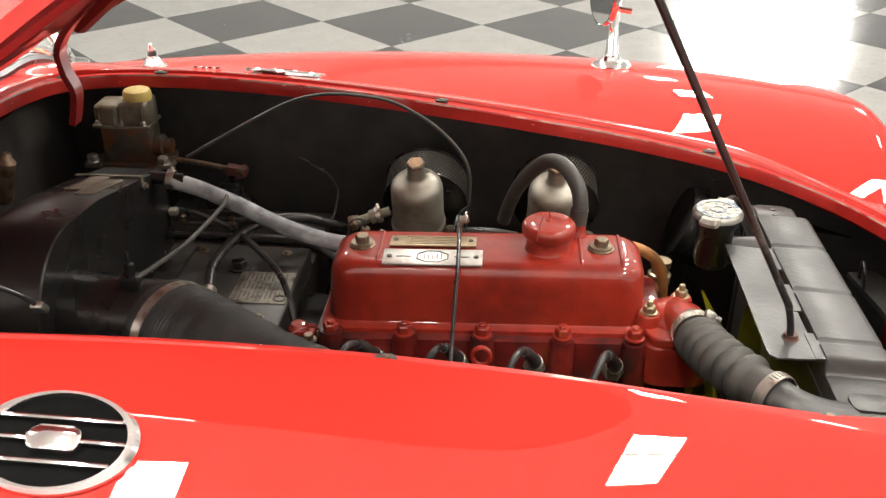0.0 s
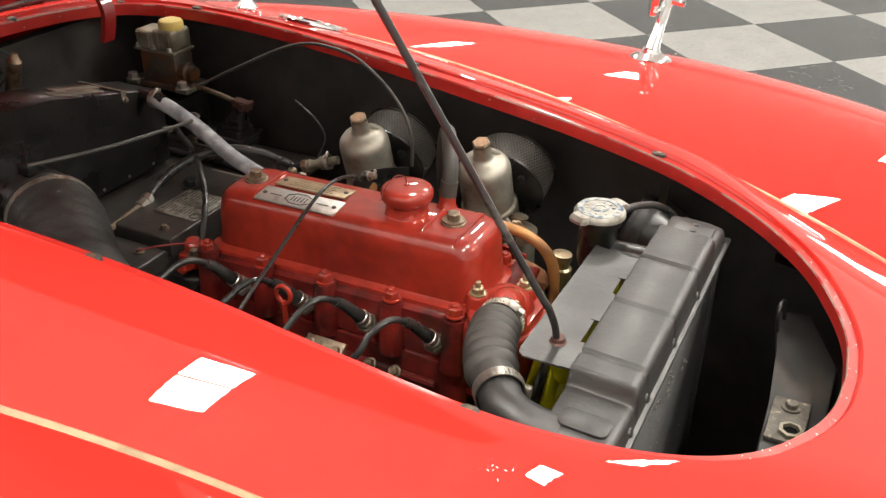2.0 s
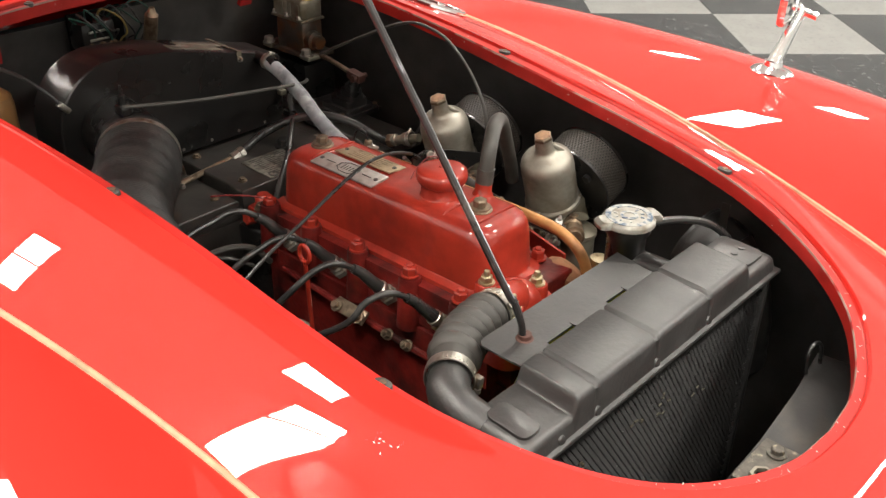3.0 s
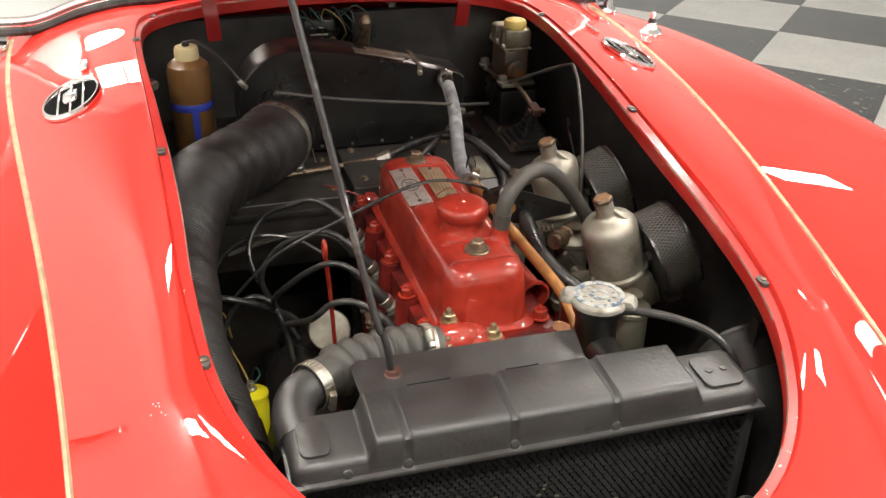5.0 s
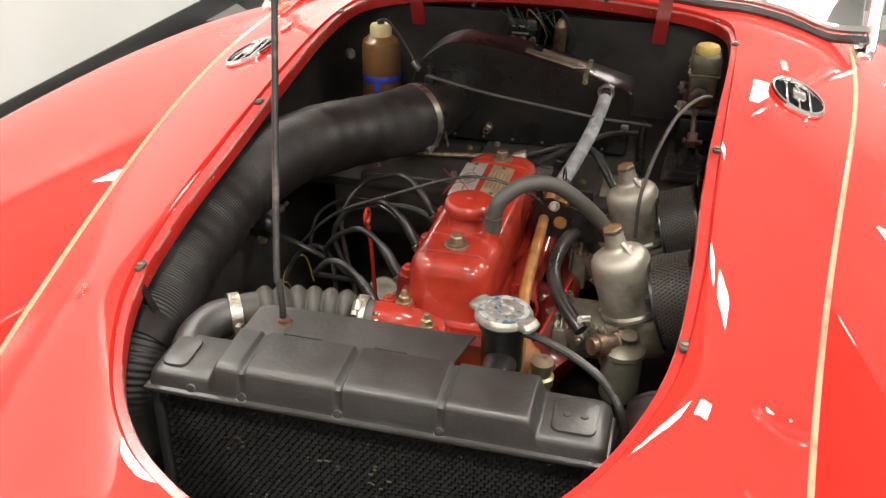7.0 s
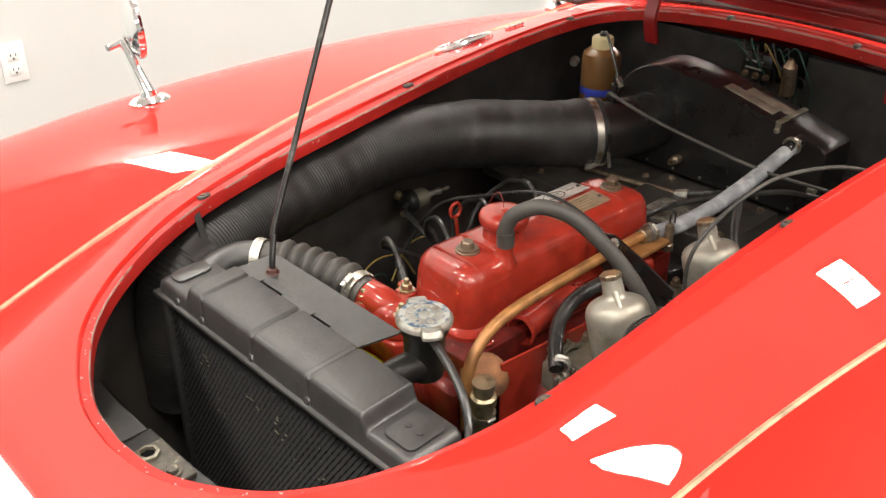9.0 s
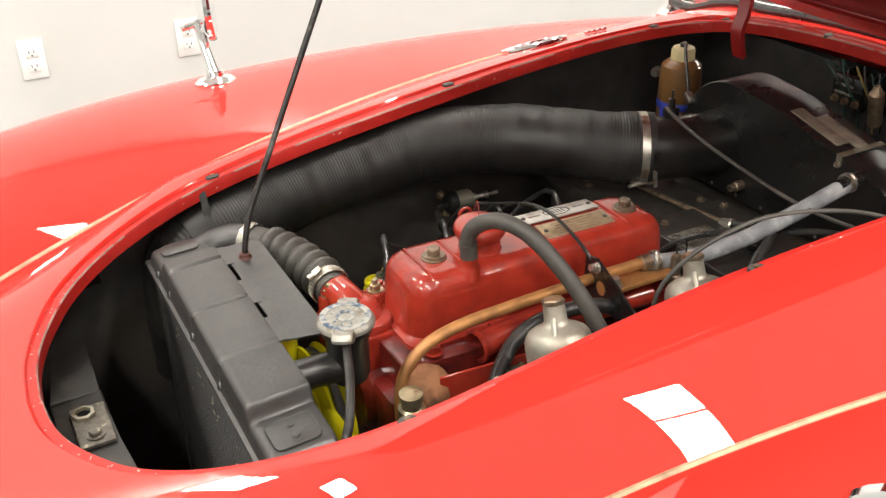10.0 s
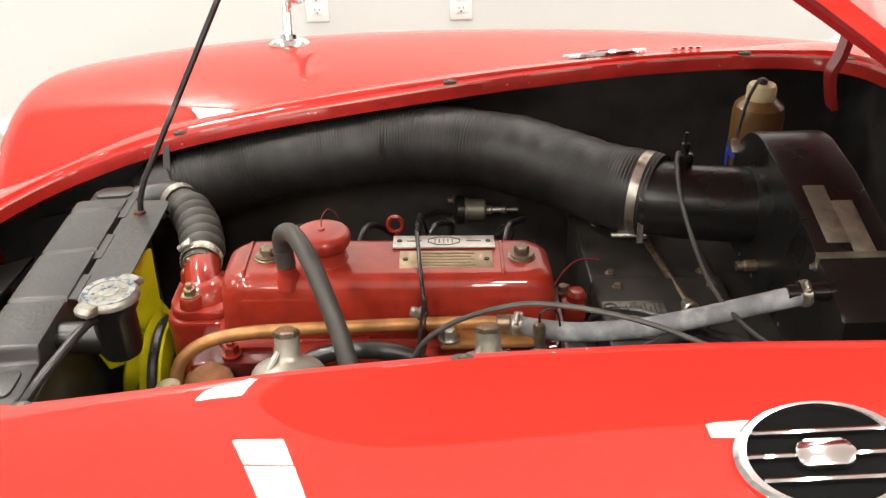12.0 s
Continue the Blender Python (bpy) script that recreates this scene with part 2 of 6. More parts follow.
# Base black is lifted to carry veiling glare; dust patches lie over it.
BAY_BLACK = material("glare_lifted_dusty_steel", (0.039, 0.0368, 0.0352), 0.45, grain=0.3, grain_size=30, bump=0.3, stain=(0.066, 0.056, 0.046), stain_size=9, stain_at=(0.52, 0.78), rough_vary=0.14)
# Near-black that stands in for the shade inside holes.
VOID_BLACK = material("void_shade_black", (0.004, 0.004, 0.004), 0.8, grain=0.2, grain_size=30, spec=0.05)
# Undertray colour is set pale so that it reflects light into the deep bay.
BOUNCE_TRAY = material("pale_bounce_undertray", (0.13, 0.115, 0.10), 0.85, grain=0.3, grain_size=25, bump=0.6, stain=(0.07, 0.06, 0.05), stain_size=8, stain_at=(0.45, 0.7))
SHELF_BLACK = material("worn_black_bulkhead", (0.028, 0.0255, 0.0228), 0.33, grain=0.3, grain_size=40, bump=0.4, stain=(0.060, 0.036, 0.020), stain_size=26, stain_at=(0.60, 0.76))
RUBBER = material("black_rubber", (0.0200, 0.0195, 0.0190), 0.32, grain=0.2, grain_size=60, bump=0.25, stain=(0.055, 0.051, 0.046), stain_size=18, stain_at=(0.5, 0.8), rough_vary=0.12)
OLD_RUBBER = material("weathered_rubber", (0.048, 0.045, 0.040), 0.52, grain=0.2, grain_size=45, bump=0.3, stain=(0.085, 0.077, 0.066), stain_size=20, stain_at=(0.5, 0.75))
GREY_HOSE = material("chalky_grey_hose", (0.22, 0.225, 0.24), 0.7, grain=0.25, grain_size=50, bump=0.3, stain=(0.40, 0.41, 0.42), stain_size=34, stain_at=(0.45, 0.58))
DUCT_CLOTH = material("black_duct_fabric", (0.0120, 0.0114, 0.0108), 0.50, grain=0.3, grain_size=50, bump=0.7, stain=(0.034, 0.031, 0.028), stain_size=8, stain_at=(0.5, 0.8), rough_vary=0.14)
PLATE = material("bare_aluminium_plate", (0.62, 0.60, 0.56), 0.34, 0.7, grain=0.1, grain_size=90, stain=(0.40, 0.36, 0.30), stain_size=60, stain_at=(0.55, 0.75))
BRASS_PLATE = material("etched_brass_plate", (0.40, 0.31, 0.20), 0.42, 0.6, grain=0.15, grain_size=80, stain=(0.24, 0.17, 0.10), stain_size=50)
WORN_PLATE = material("weathered_aluminium_plate", (0.25, 0.24, 0.205), 0.45, 0.5, grain=0.25, grain_size=90, bump=0.2, stain=(0.085, 0.075, 0.06), stain_size=60, stain_at=(0.46, 0.64))
CAP_METAL = material("worn_cap_plating", (0.33, 0.32, 0.285), 0.42, 0.6, grain=0.2, grain_size=90, bump=0.25, stain=(0.16, 0.135, 0.10), stain_size=55, stain_at=(0.46, 0.66))
CATCH_STEEL = material("grimy_catch_steel", (0.085, 0.076, 0.062), 0.5, 0.3, grain=0.35, grain_size=120, bump=0.6, stain=(0.32, 0.28, 0.20), stain_size=110, stain_at=(0.60, 0.70))
INK = material("dark_ink", (0.05, 0.045, 0.04), 0.5, grain=0.2)
RED_INK = material("dark_red_enamel", (0.2, 0.02, 0.02), 0.4, grain=0.2)
GOLD_BEAD = material("tan_piping", (0.33, 0.25, 0.145), 0.45, 0.1, 0.2, grain=0.2, grain_size=60, stain=(0.19, 0.13, 0.07), stain_size=25)
YELLOW = material("yellow_enamel", (0.62, 0.58, 0.010), 0.35, coat=0.4, grain=0.1, grain_size=40, stain=(0.36, 0.32, 0.015), stain_size=20, stain_at=(0.55, 0.8))
YELLOW_CAP = material("yellowed_plastic", (0.60, 0.46, 0.13), 0.45, grain=0.1, grain_size=50, stain=(0.38, 0.27, 0.08), stain_size=50)
CREAM = material("cream_plastic", (0.52, 0.44, 0.24), 0.5, grain=0.1, grain_size=40, stain=(0.34, 0.26, 0.12), stain_size=40)
AMBER = material("amber_bottle", (0.15, 0.075, 0.026), 0.3, coat=0.3, grain=0.2, grain_size=20, stain=(0.10, 0.05, 0.02), stain_size=12)
BLUE_TAPE = material("blue_tape", (0.03, 0.05, 0.36), 0.5, grain=0.15, grain_size=40)
CAP_BLUE = material("worn_blue_print", (0.055, 0.10, 0.165), 0.45, 0.2, grain=0.2, grain_size=120, stain=(0.36, 0.36, 0.33), stain_size=120, stain_at=(0.40, 0.54))
ETCH = material("etched_lettering", (0.27, 0.20, 0.125), 0.5, 0.4, grain=0.2)
MESH_BLACK = material("black_filter_mesh", (0.046, 0.040, 0.034), 0.5, 0.2, grain=0.2, grain_size=60)
# Element behind the mesh is nearly black.
FILTER_PAPER = material("black_filter_element", (0.006, 0.0055, 0.005), 0.7, grain=0.3, grain_size=80)
WIRE_GREEN = material("green_wire", (0.012, 0.050, 0.036), 0.5, grain=0.1)
WIRE_YELLOW = material("yellow_wire", (0.24, 0.17, 0.045), 0.5, grain=0.1)
WHITE_WALL = material("white_wall_paint", (0.585, 0.60, 0.588), 0.6, grain=0.02, grain_size=3, bump=0.08, stain=(0.56, 0.575, 0.557), stain_size=1.2)
CEILING_WHITE = material("ceiling_tile", (0.80, 0.80, 0.78), 0.8, grain=0.05, grain_size=20, bump=0.2)
BLACK_VINYL = material("black_vinyl_base", (0.018, 0.018, 0.018), 0.35, grain=0.2, grain_size=20)
IVORY = material("ivory_plastic", (0.72, 0.69, 0.60), 0.35, grain=0.03)
OUTLET_WHITE = material("white_outlet_plastic", (0.80, 0.80, 0.78), 0.4, grain=0.02)
GLASS_MIRROR = material("mirror_glass", (0.9, 0.9, 0.9), 0.02, 1.0)


def tile_material(name, colour, fleck, amount, rough):
    m = bpy.data.materials.new(name)
    m.use_nodes = True
    t = m.node_tree
    b = t.nodes["Principled BSDF"]
    at = t.nodes.new("ShaderNodeTexCoord").outputs["Object"]
    info = t.nodes.new("ShaderNodeObjectInfo")
    shift = t.nodes.new("ShaderNodeVectorMath")
    shift.operation = "MULTIPLY_ADD"
    t.links.new(info.outputs["Random"], shift.inputs[0])
    shift.inputs[1].default_value = (31, 17, 5)
    t.links.new(at, shift.inputs[2])
    big = t.nodes.new("ShaderNodeTexNoise")
    big.inputs["Scale"].default_value = 7
    small = t.nodes.new("ShaderNodeTexVoronoi")
    small.inputs["Scale"].default_value = 95
    warp = t.nodes.new("ShaderNodeTexNoise")
    warp.inputs["Scale"].default_value = 28
    for n in (big, warp):
        t.links.new(shift.outputs[0], n.inputs["Vector"])
    bend = t.nodes.new("ShaderNodeMix")
    bend.data_type = "VECTOR"
    bend.inputs[0].default_value = 0.06
    t.links.new(shift.outputs[0], bend.inputs[4])
    t.links.new(warp.outputs["Color"], bend.inputs[5])
    t.links.new(bend.outputs[1], small.inputs["Vector"])
    step = t.nodes.new("ShaderNodeMapRange")
    for key, value in zip(("From Min", "From Max", "To Min", "To Max"), (1 - amount, 1.0, 0.0, 1.0)):
        step.inputs[key].default_value = value
    part_red = t.nodes.new("ShaderNodeSeparateColor")
    t.links.new(small.outputs["Color"], part_red.inputs[0])
    t.links.new(part_red.outputs[0], step.inputs["Value"])
    one = t.nodes.new("ShaderNodeMix")
    one.data_type = "RGBA"
    one.inputs[6].default_value, one.inputs[7].default_value = (*colour, 1), (*fleck, 1)
    t.links.new(step.outputs[0], one.inputs[0])
    val = t.nodes.new("ShaderNodeHueSaturation")
    rng = t.nodes.new("ShaderNodeMapRange")
    rng.inputs["To Min"].default_value, rng.inputs["To Max"].default_value = 0.88, 1.1
    t.links.new(big.outputs["Fac"], rng.inputs["Value"])
    t.links.new(rng.outputs[0], val.inputs["Value"])
    t.links.new(one.outputs[2], val.inputs["Color"])
    t.links.new(val.outputs["Color"], b.inputs["Base Color"])
    rr = t.nodes.new("ShaderNodeMapRange")
    rr.inputs["To Min"].default_value, rr.inputs["To Max"].default_value = rough * 0.7, rough * 1.4
    t.links.new(big.outputs["Fac"], rr.inputs["Value"])
    t.links.new(rr.outputs[0], b.inputs["Roughness"])
    return m


TILE_LIGHT = tile_material("light_grey_vinyl_tile", (0.212, 0.210, 0.200), (0.185, 0.183, 0.174), 0.3, 0.19)
TILE_DARK = tile_material("charcoal_vinyl_tile", (0.027, 0.027, 0.029), (0.105, 0.103, 0.10), 0.14, 0.19)

# ---- the room ----
X0, X1, Y0, Y1 = -7.0, 8.0, -2.12, 9.0


def wall(name, a, b, thick, outward):
    bm = bmesh.new()
    ax, ay = a
    bx, by = b
    ox, oy = outward
    corners = [(ax, ay), (bx, by), (bx + ox * thick, by + oy * thick), (ax + ox * thick, ay + oy * thick)]
    prism(bm, corners, 0.0, CEILING_Z)
    ob = part(name, bm, WHITE_WALL, None, smooth=0)
    return tagged(ob, "smooth white painted showroom wall", "wall", kind="structure")


wall("wall_south", (X0, Y0), (X1, Y0), 0.12, (0, -1))
bm = bmesh.new()
for xa, xb, za, zb in ((X0, WX0, 0, CEILING_Z), (WX1, X1, 0, CEILING_Z), (WX0, WX1, 0, WZ0), (WX0, WX1, WZ1, CEILING_Z)):
    box(bm, ((xa + xb) / 2, Y1 + .06, (za + zb) / 2), (xb - xa, .12, zb - za))
tagged(part("wall_north", bm, WHITE_WALL, None, smooth=0), "white painted far wall with a bright window opening", "wall", kind="structure")
window = tagged(part("window_1", box(bmesh.new(), ((WX0 + WX1) / 2, Y1 + .02, WZ0 - .015), (WX1 - WX0 + .1, .16, .03), bevel=.004), IVORY, None), "bright window with white frame in the far wall", "window", kind="structure")
for xa, xb, za, zb in ((WX0, WX0 + .04, WZ0, WZ1), (WX1 - .04, WX1, WZ0, WZ1), (WX0 + .04, WX1 - .04, WZ1 - .04, WZ1), (WX0 + .04, WX1 - .04, WZ0, WZ0 + .04)):
    part("window_frame", box(bmesh.new(), ((xa + xb) / 2, Y1 + .03, (za + zb) / 2), (xb - xa, .05, zb - za)), IVORY, window)
wall("wall_west", (X0, Y0), (X0, Y1), 0.12, (-1, 0))
wall("wall_east", (X1, Y0), (X1, Y1), 0.12, (1, 0))
bm = box(bmesh.new(), ((X0 + X1) / 2, (Y0 + Y1) / 2, CEILING_Z + 0.05), (X1 - X0, Y1 - Y0, 0.1))
tagged(part("ceiling", bm, CEILING_WHITE, None, smooth=0), "white tiled showroom ceiling", "ceiling", kind="structure")
bm = box(bmesh.new(), ((X0 + X1) / 2, Y0 + 0.006, 0.055), (X1 - X0, 0.012, 0.11), bevel=0.003)
tagged(part("baseboard", bm, BLACK_VINYL, None), "black vinyl cove base along the white wall", "baseboard", kind="structure")
bm = box(bmesh.new(), ((X0 + X1) / 2, (Y0 + Y1) / 2, -0.06), (X1 - X0, Y1 - Y0, 0.1))
floor_slab = tagged(part("floor", bm, material("floor_screed", (0.12, 0.12, 0.12), 0.8, grain=0.2), None, smooth=0), "polished checkered vinyl floor in light grey and charcoal", "floor", kind="structure")


def troffer(x, y):
    t = thing("ceiling_light", (x, y, CEILING_Z), "bright rectangular fluorescent ceiling light with white frame", "ceiling light", "ceiling lights")
    bm = bmesh.new()
    for cx, cy, sx, sy in ((x, y - .367, .36, .03), (x, y + .367, .36, .03), (x, y, .30, .024), (x - .165, y, .03, .704), (x + .165, y, .03, .704)):
        box(bm, (cx, cy, CEILING_Z - .014), (sx, sy, .028))
    part("frame", bm, IVORY, t)
    for s in (-.182, .182):
        part("diffuser", box(bmesh.new(), (x, y + s, CEILING_Z - .006), (PANE_X, PANE_Y, .010)), LAMP_GLOW, t, "glowing white diffuser")


LAMP_GLOW = glow("lamp_diffuser", (1.0, 0.95, 0.86), 1.0)
for lamp_x, lamp_y in LAMPS:
    troffer(lamp_x, lamp_y)


def outlet(x, z, lean=0.0):
    t = thing("wall_outlet", (x, Y0, z), "white duplex wall outlet with two sockets on the wall", "outlet", "wall outlets")
    bm = bmesh.new()
    box(bm, (x, Y0 + 0.003, z), (0.072, 0.006, 0.116), bevel=0.002)
    part("cover_plate", bm, OUTLET_WHITE, t)
    for dz in (-0.021, 0.021):
        bm = bmesh.new()
        box(bm, (x, Y0 + 0.007, z + dz), (0.034, 0.004, 0.029), bevel=0.0015)
        socket = part("socket", bm, OUTLET_WHITE, t)
        bm = bmesh.new()
        for dx in (-0.007, 0.007):
            box(bm, (x + dx, Y0 + 0.0095, z + dz + 0.003), (0.0025, 0.001, 0.009))
        box(bm, (x, Y0 + 0.0095, z + dz - 0.008), (0.005, 0.001, 0.005))
        part("slot", bm, INK, socket)


for ox, oz in ((0.306, 0.485), (-0.155, 0.48)):
    outlet(ox, oz)

# ---- the car's body ----
OUTLINE = [(.526, 0), (.520, .06), (.499, .117), (.459, .178), (.390, .230), (.286, .270), (.155, .284), (.03, .288), (-.09, .294), (-.23, .304), (-.39, .316), (-.50, .320), (-.575, .314), (-.615, .290), (-.632, .24), (-.637, .12), (-.638, 0)]


def ease(f):
    f = min(1, max(0, f))
    return f * f * (3 - 2 * f)


def rim_z(x, a):
    crown = .033 * ease((-.50 - x) / .12) * max(0, 1 - (a / .31) ** 2)
    return .8567 - .1278 * x - .1133 * x * x + .028 * x ** 3 + .1042 * min(a, .31) ** 2 + crown


def bead_y(x):
    return .4398 - .1544 * x + .0563 * x * x + .1189 * x ** 3


def bead_z(x):
    return .8261 - .1015 * x - .2005 * x * x - .1102 * x ** 3


def crest_z(x):
    return .8455 - .0144 * x - .085 * x * x - .095 * max(x, 0) ** 3


def hermite(a, a0, z0, m0, a1, z1, m1):
    h = a1 - a0
    f = (a - a0) / h
    return (2 * f ** 3 - 3 * f * f + 1) * z0 + (f ** 3 - 2 * f * f + f) * h * m0 + (3 * f * f - 2 * f ** 3) * z1 + (f ** 3 - f * f) * h * m1


CREST = 0.60


def body_z(x, y):
    """Height of the car's upper skin."""
    a = abs(y)
    p, zp = bead_y(x), bead_z(x)
    s = .30 - .16 * ease((x - .28) / .29)
    if a <= s:
        return rim_z(x, a) + .0095
    if a <= p:
        keep = ease((x + .64) / .18) * ease((.54 - x) / .25)
        return hermite(a, s, rim_z(x, s) + .0095, .03 - .19 * keep, p, zp, -.46)
    zc = crest_z(x)
    if a <= CREST:
        return hermite(a, p, zp, 1.9 * (zc - zp) / (CREST - p), CREST, zc, 0)
    return zc - 1.6 * (a - CREST) ** 2


def half_outline():
    return [(v.x, v.y) for v in glide([(x, a, 0) for x, a in OUTLINE], 6)]


half = half_outline()
rim_line = half + [(x, -a) for x, a in half[-2:0:-1]]


def edge_line(n=440):
    """Plan of the body where its top begins to roll over, sampled evenly."""
    corner = [(.575, 0), (.572, .15), (.565, .30), (.560, .42), (.565, .52), (.555, .60), (.52, .645), (.45, .662), (.2, .668), (-.2, .668), (-.6, .668), (-1.0, .665), (-1.35, .655), (-1.40, .62), (-1.40, .3), (-1.40, 0)]
    side = [(v.x, v.y) for v in glide([(x, a, 0) for x, a in corner], 20)]
    loop = side + [(x, -a) for x, a in side[-2:0:-1]]
    run = [0.0]
    for a, b in zip(loop, loop[1:] + loop[:1]):
        run.append(run[-1] + math.hypot(b[0] - a[0], b[1] - a[1]))
    out, k = [], 0
    for i in range(n):
        d = run[-1] * i / n
        while run[k + 1] < d:
            k += 1
        f = (d - run[k]) / (run[k + 1] - run[k])
        a, b = loop[k], loop[(k + 1) % len(loop)]
        out.append((a[0] + f * (b[0] - a[0]), a[1] + f * (b[1] - a[1])))
    return out


def ray_to(loop, c, q):
    """Where the way from c towards q crosses the closed line."""
    dx, dy = q[0] - c[0], q[1] - c[1]
    best = None
    for (ax, ay), (bx, by) in zip(loop, loop[1:] + loop[:1]):
        ex, ey = bx - ax, by - ay
        det = dx * ey - dy * ex
        if abs(det) < 1e-12:
            continue
        s = ((ax - c[0]) * ey - (ay - c[1]) * ex) / det
        u = ((ax - c[0]) * dy - (ay - c[1]) * dx) / det
        if s > 0 and -1e-6 <= u <= 1 + 1e-6 and (best is None or s < best):
            best = s
    return (c[0] + best * dx, c[1] + best * dy)


car = thing("sports_car", (0, 0, 0), "glossy red vintage roadster with its bonnet propped open", "car")


def body_shell():
    bm = bmesh.new()
    outer = edge_line()
    n = len(outer)
    centre = (-.05, 0)
    inner = [ray_to(rim_line, centre, q) for q in outer]
    rows = []
    # turned-down lip, bonnet rebate, step, then the skin
    for off, dz, reach in ((-.0005, -.013, 1), (0.0, .0030, 1), (.0015, .0052, 1), (.0105, .0055, 0), (.0115, .0068, 0), (.0123, .0098, 0)):
        row = []
        for q, p in zip(outer, inner):
            d = Vector((q[0] - p[0], q[1] - p[1]))
            away = d.normalized() if d.length > 1e-6 else Vector((1, 0))
            # the lip is wider along the sides than round the nose
            side_way = ease((.42 - p[0]) / .2) * ease((abs(p[1]) - .2) / .06)
            off_here = off - .0025 * reach * side_way
            x, y = p[0] + away.x * off_here, p[1] + away.y * off_here
            row.append(bm.verts.new((x, y, rim_z(x, abs(y)) - .002 + dz)))
        rows.append(row)
    steps = [0.0, .012, .03] + [.03 + .97 * (k / 60) for k in range(1, 61)]

    def past_seam(f, q, p2):
        x, y = p2.x + f * (q[0] - p2.x), p2.y + f * (q[1] - p2.y)
        return abs(y) - bead_y(x)

    # one row lies along the wing seam, the others spread to both sides of it
    seam_row = []
    for q, p in zip(outer, inner):
        p2 = Vector(p) + Vector((q[0] - p[0], q[1] - p[1])).normalized() * .0140
        found = None
        for j in range(3, len(steps) - 2):
            if past_seam(steps[j], q, p2) < 0 <= past_seam(steps[j + 1], q, p2):
                lo, hi = steps[j], steps[j + 1]
                for _ in range(24):
                    mid = (lo + hi) / 2
                    if past_seam(mid, q, p2) < 0:
                        lo = mid
                    else:
                        hi = mid
                found = min(.97, max(.06, hi))
        seam_row.append(found)
    SEAM = 32
    known = [i for i in range(n) if seam_row[i]]
    seam_row = [seam_row[i] or seam_row[min(known, key=lambda k: min(abs(k - i), n - abs(k - i)))] for i in range(n)]
    mid_step = steps[SEAM]
    for step in steps:
        row = []
        for i, (q, p) in enumerate(zip(outer, inner)):
            f = seam_row[i] * step / mid_step if step < mid_step else seam_row[i] + (1 - seam_row[i]) * (step - mid_step) / (1 - mid_step)
            d = Vector((q[0] - p[0], q[1] - p[1]))
            away = d.normalized()
            p2 = Vector(p) + away * .0140
            x, y = p2.x + f * (q[0] - p2.x), p2.y + f * (q[1] - p2.y)
            row.append(bm.verts.new((x, y, body_z(x, y))))
        rows.append(row)
    # roll over the edge and down the flanks
    for k in range(1, 15):
        phi0 = radians(13)
        phi = phi0 + (radians(90) - phi0) * k / 14
        row = []
        for i, q in enumerate(outer):
            a, b = outer[i - 7], outer[(i + 7) % n]
            t = Vector((b[0] - a[0], b[1] - a[1])).normalized()
            out = Vector((t.y, -t.x))
            if out.dot(Vector(q) - Vector((-.3, 0))) < 0:
                out = -out
            r = .075
            row.append(bm.verts.new((q[0] + out.x * r * (math.sin(phi) - math.sin(phi0)), q[1] + out.y * r * (math.sin(phi) - math.sin(phi0)), body_z(*q) - r * 1.1 * (math.cos(phi0) - math.cos(phi)))))
        rows.append(row)
    last = rows[-1]
    rows.append([bm.verts.new((v.co.x, v.co.y, .22)) for v in last])
    for a, b in zip(rows, rows[1:]):
        for k in range(n):
            face = bm.faces.new((a[k], b[k], b[(k + 1) % n], a[(k + 1) % n]))
            face.material_index = 2 if a is rows[1] else 1 if a in rows[:4] else 0
    ob = part("body_shell", bm, RED_PAINT, car, "glossy red body with rolled wings and bonnet opening", smooth=30)
    ob.data.materials.append(RED_LIP)
    ob.data.materials.append(RED_EDGE)
    return ob


body_shell()

for side in (1, -1):
    bm = tube(bmesh.new(), [(x, side * bead_y(x), bead_z(x) - .0017) for x in [-.76 + .04 * k for k in range(34)]], .0045, 10, 2)
    part("piping", bm, GOLD_BEAD, car, "tan piping in the seam between wing and bonnet panel")


CHIP_PALE = material("bare_primer_chip", (0.55, 0.50, 0.46), 0.6, grain=0.2, grain_size=200)
CHIP_DARK = material("dark_red_scratch", (0.28, 0.010, 0.010), 0.5, grain=0.2, grain_size=200)


def paint_chips(cx, cy, count, spread, pale, seed, top):
    rng = random.Random(seed)
    bm = bmesh.new()
    for k in range(count):
        x, y = cx + rng.uniform(-1, 1) * spread, cy + rng.uniform(-1, 1) * spread * .7
        a0, long, wide = rng.uniform(0, 3.1), rng.uniform(.0006, .0020), rng.uniform(.0003, .0008)
        ring = []
        for i in range(7):
            a = 2 * math.pi * i / 7
            u, v = long * math.cos(a) * rng.uniform(.6, 1.1), wide * math.sin(a) * rng.uniform(.6, 1.1)
            px, py = x + u * math.cos(a0) - v * math.sin(a0), y + u * math.sin(a0) + v * math.cos(a0)
            ring.append(bm.verts.new((px, py, top(px, py) + .0007)))
        bm.faces.new(ring)
    part("paint_flake", bm, CHIP_PALE if pale else CHIP_DARK, car, "chipped paint")


def lip_top(x, y):
    return rim_z(x, abs(y)) + .0034


paint_chips(.306, -.322, 8, .010, True, 3, body_z)
paint_chips(.306, -.320, 7, .013, False, 4, body_z)
paint_chips(.1627, -.2930, 2, .004, True, 5, lip_top)
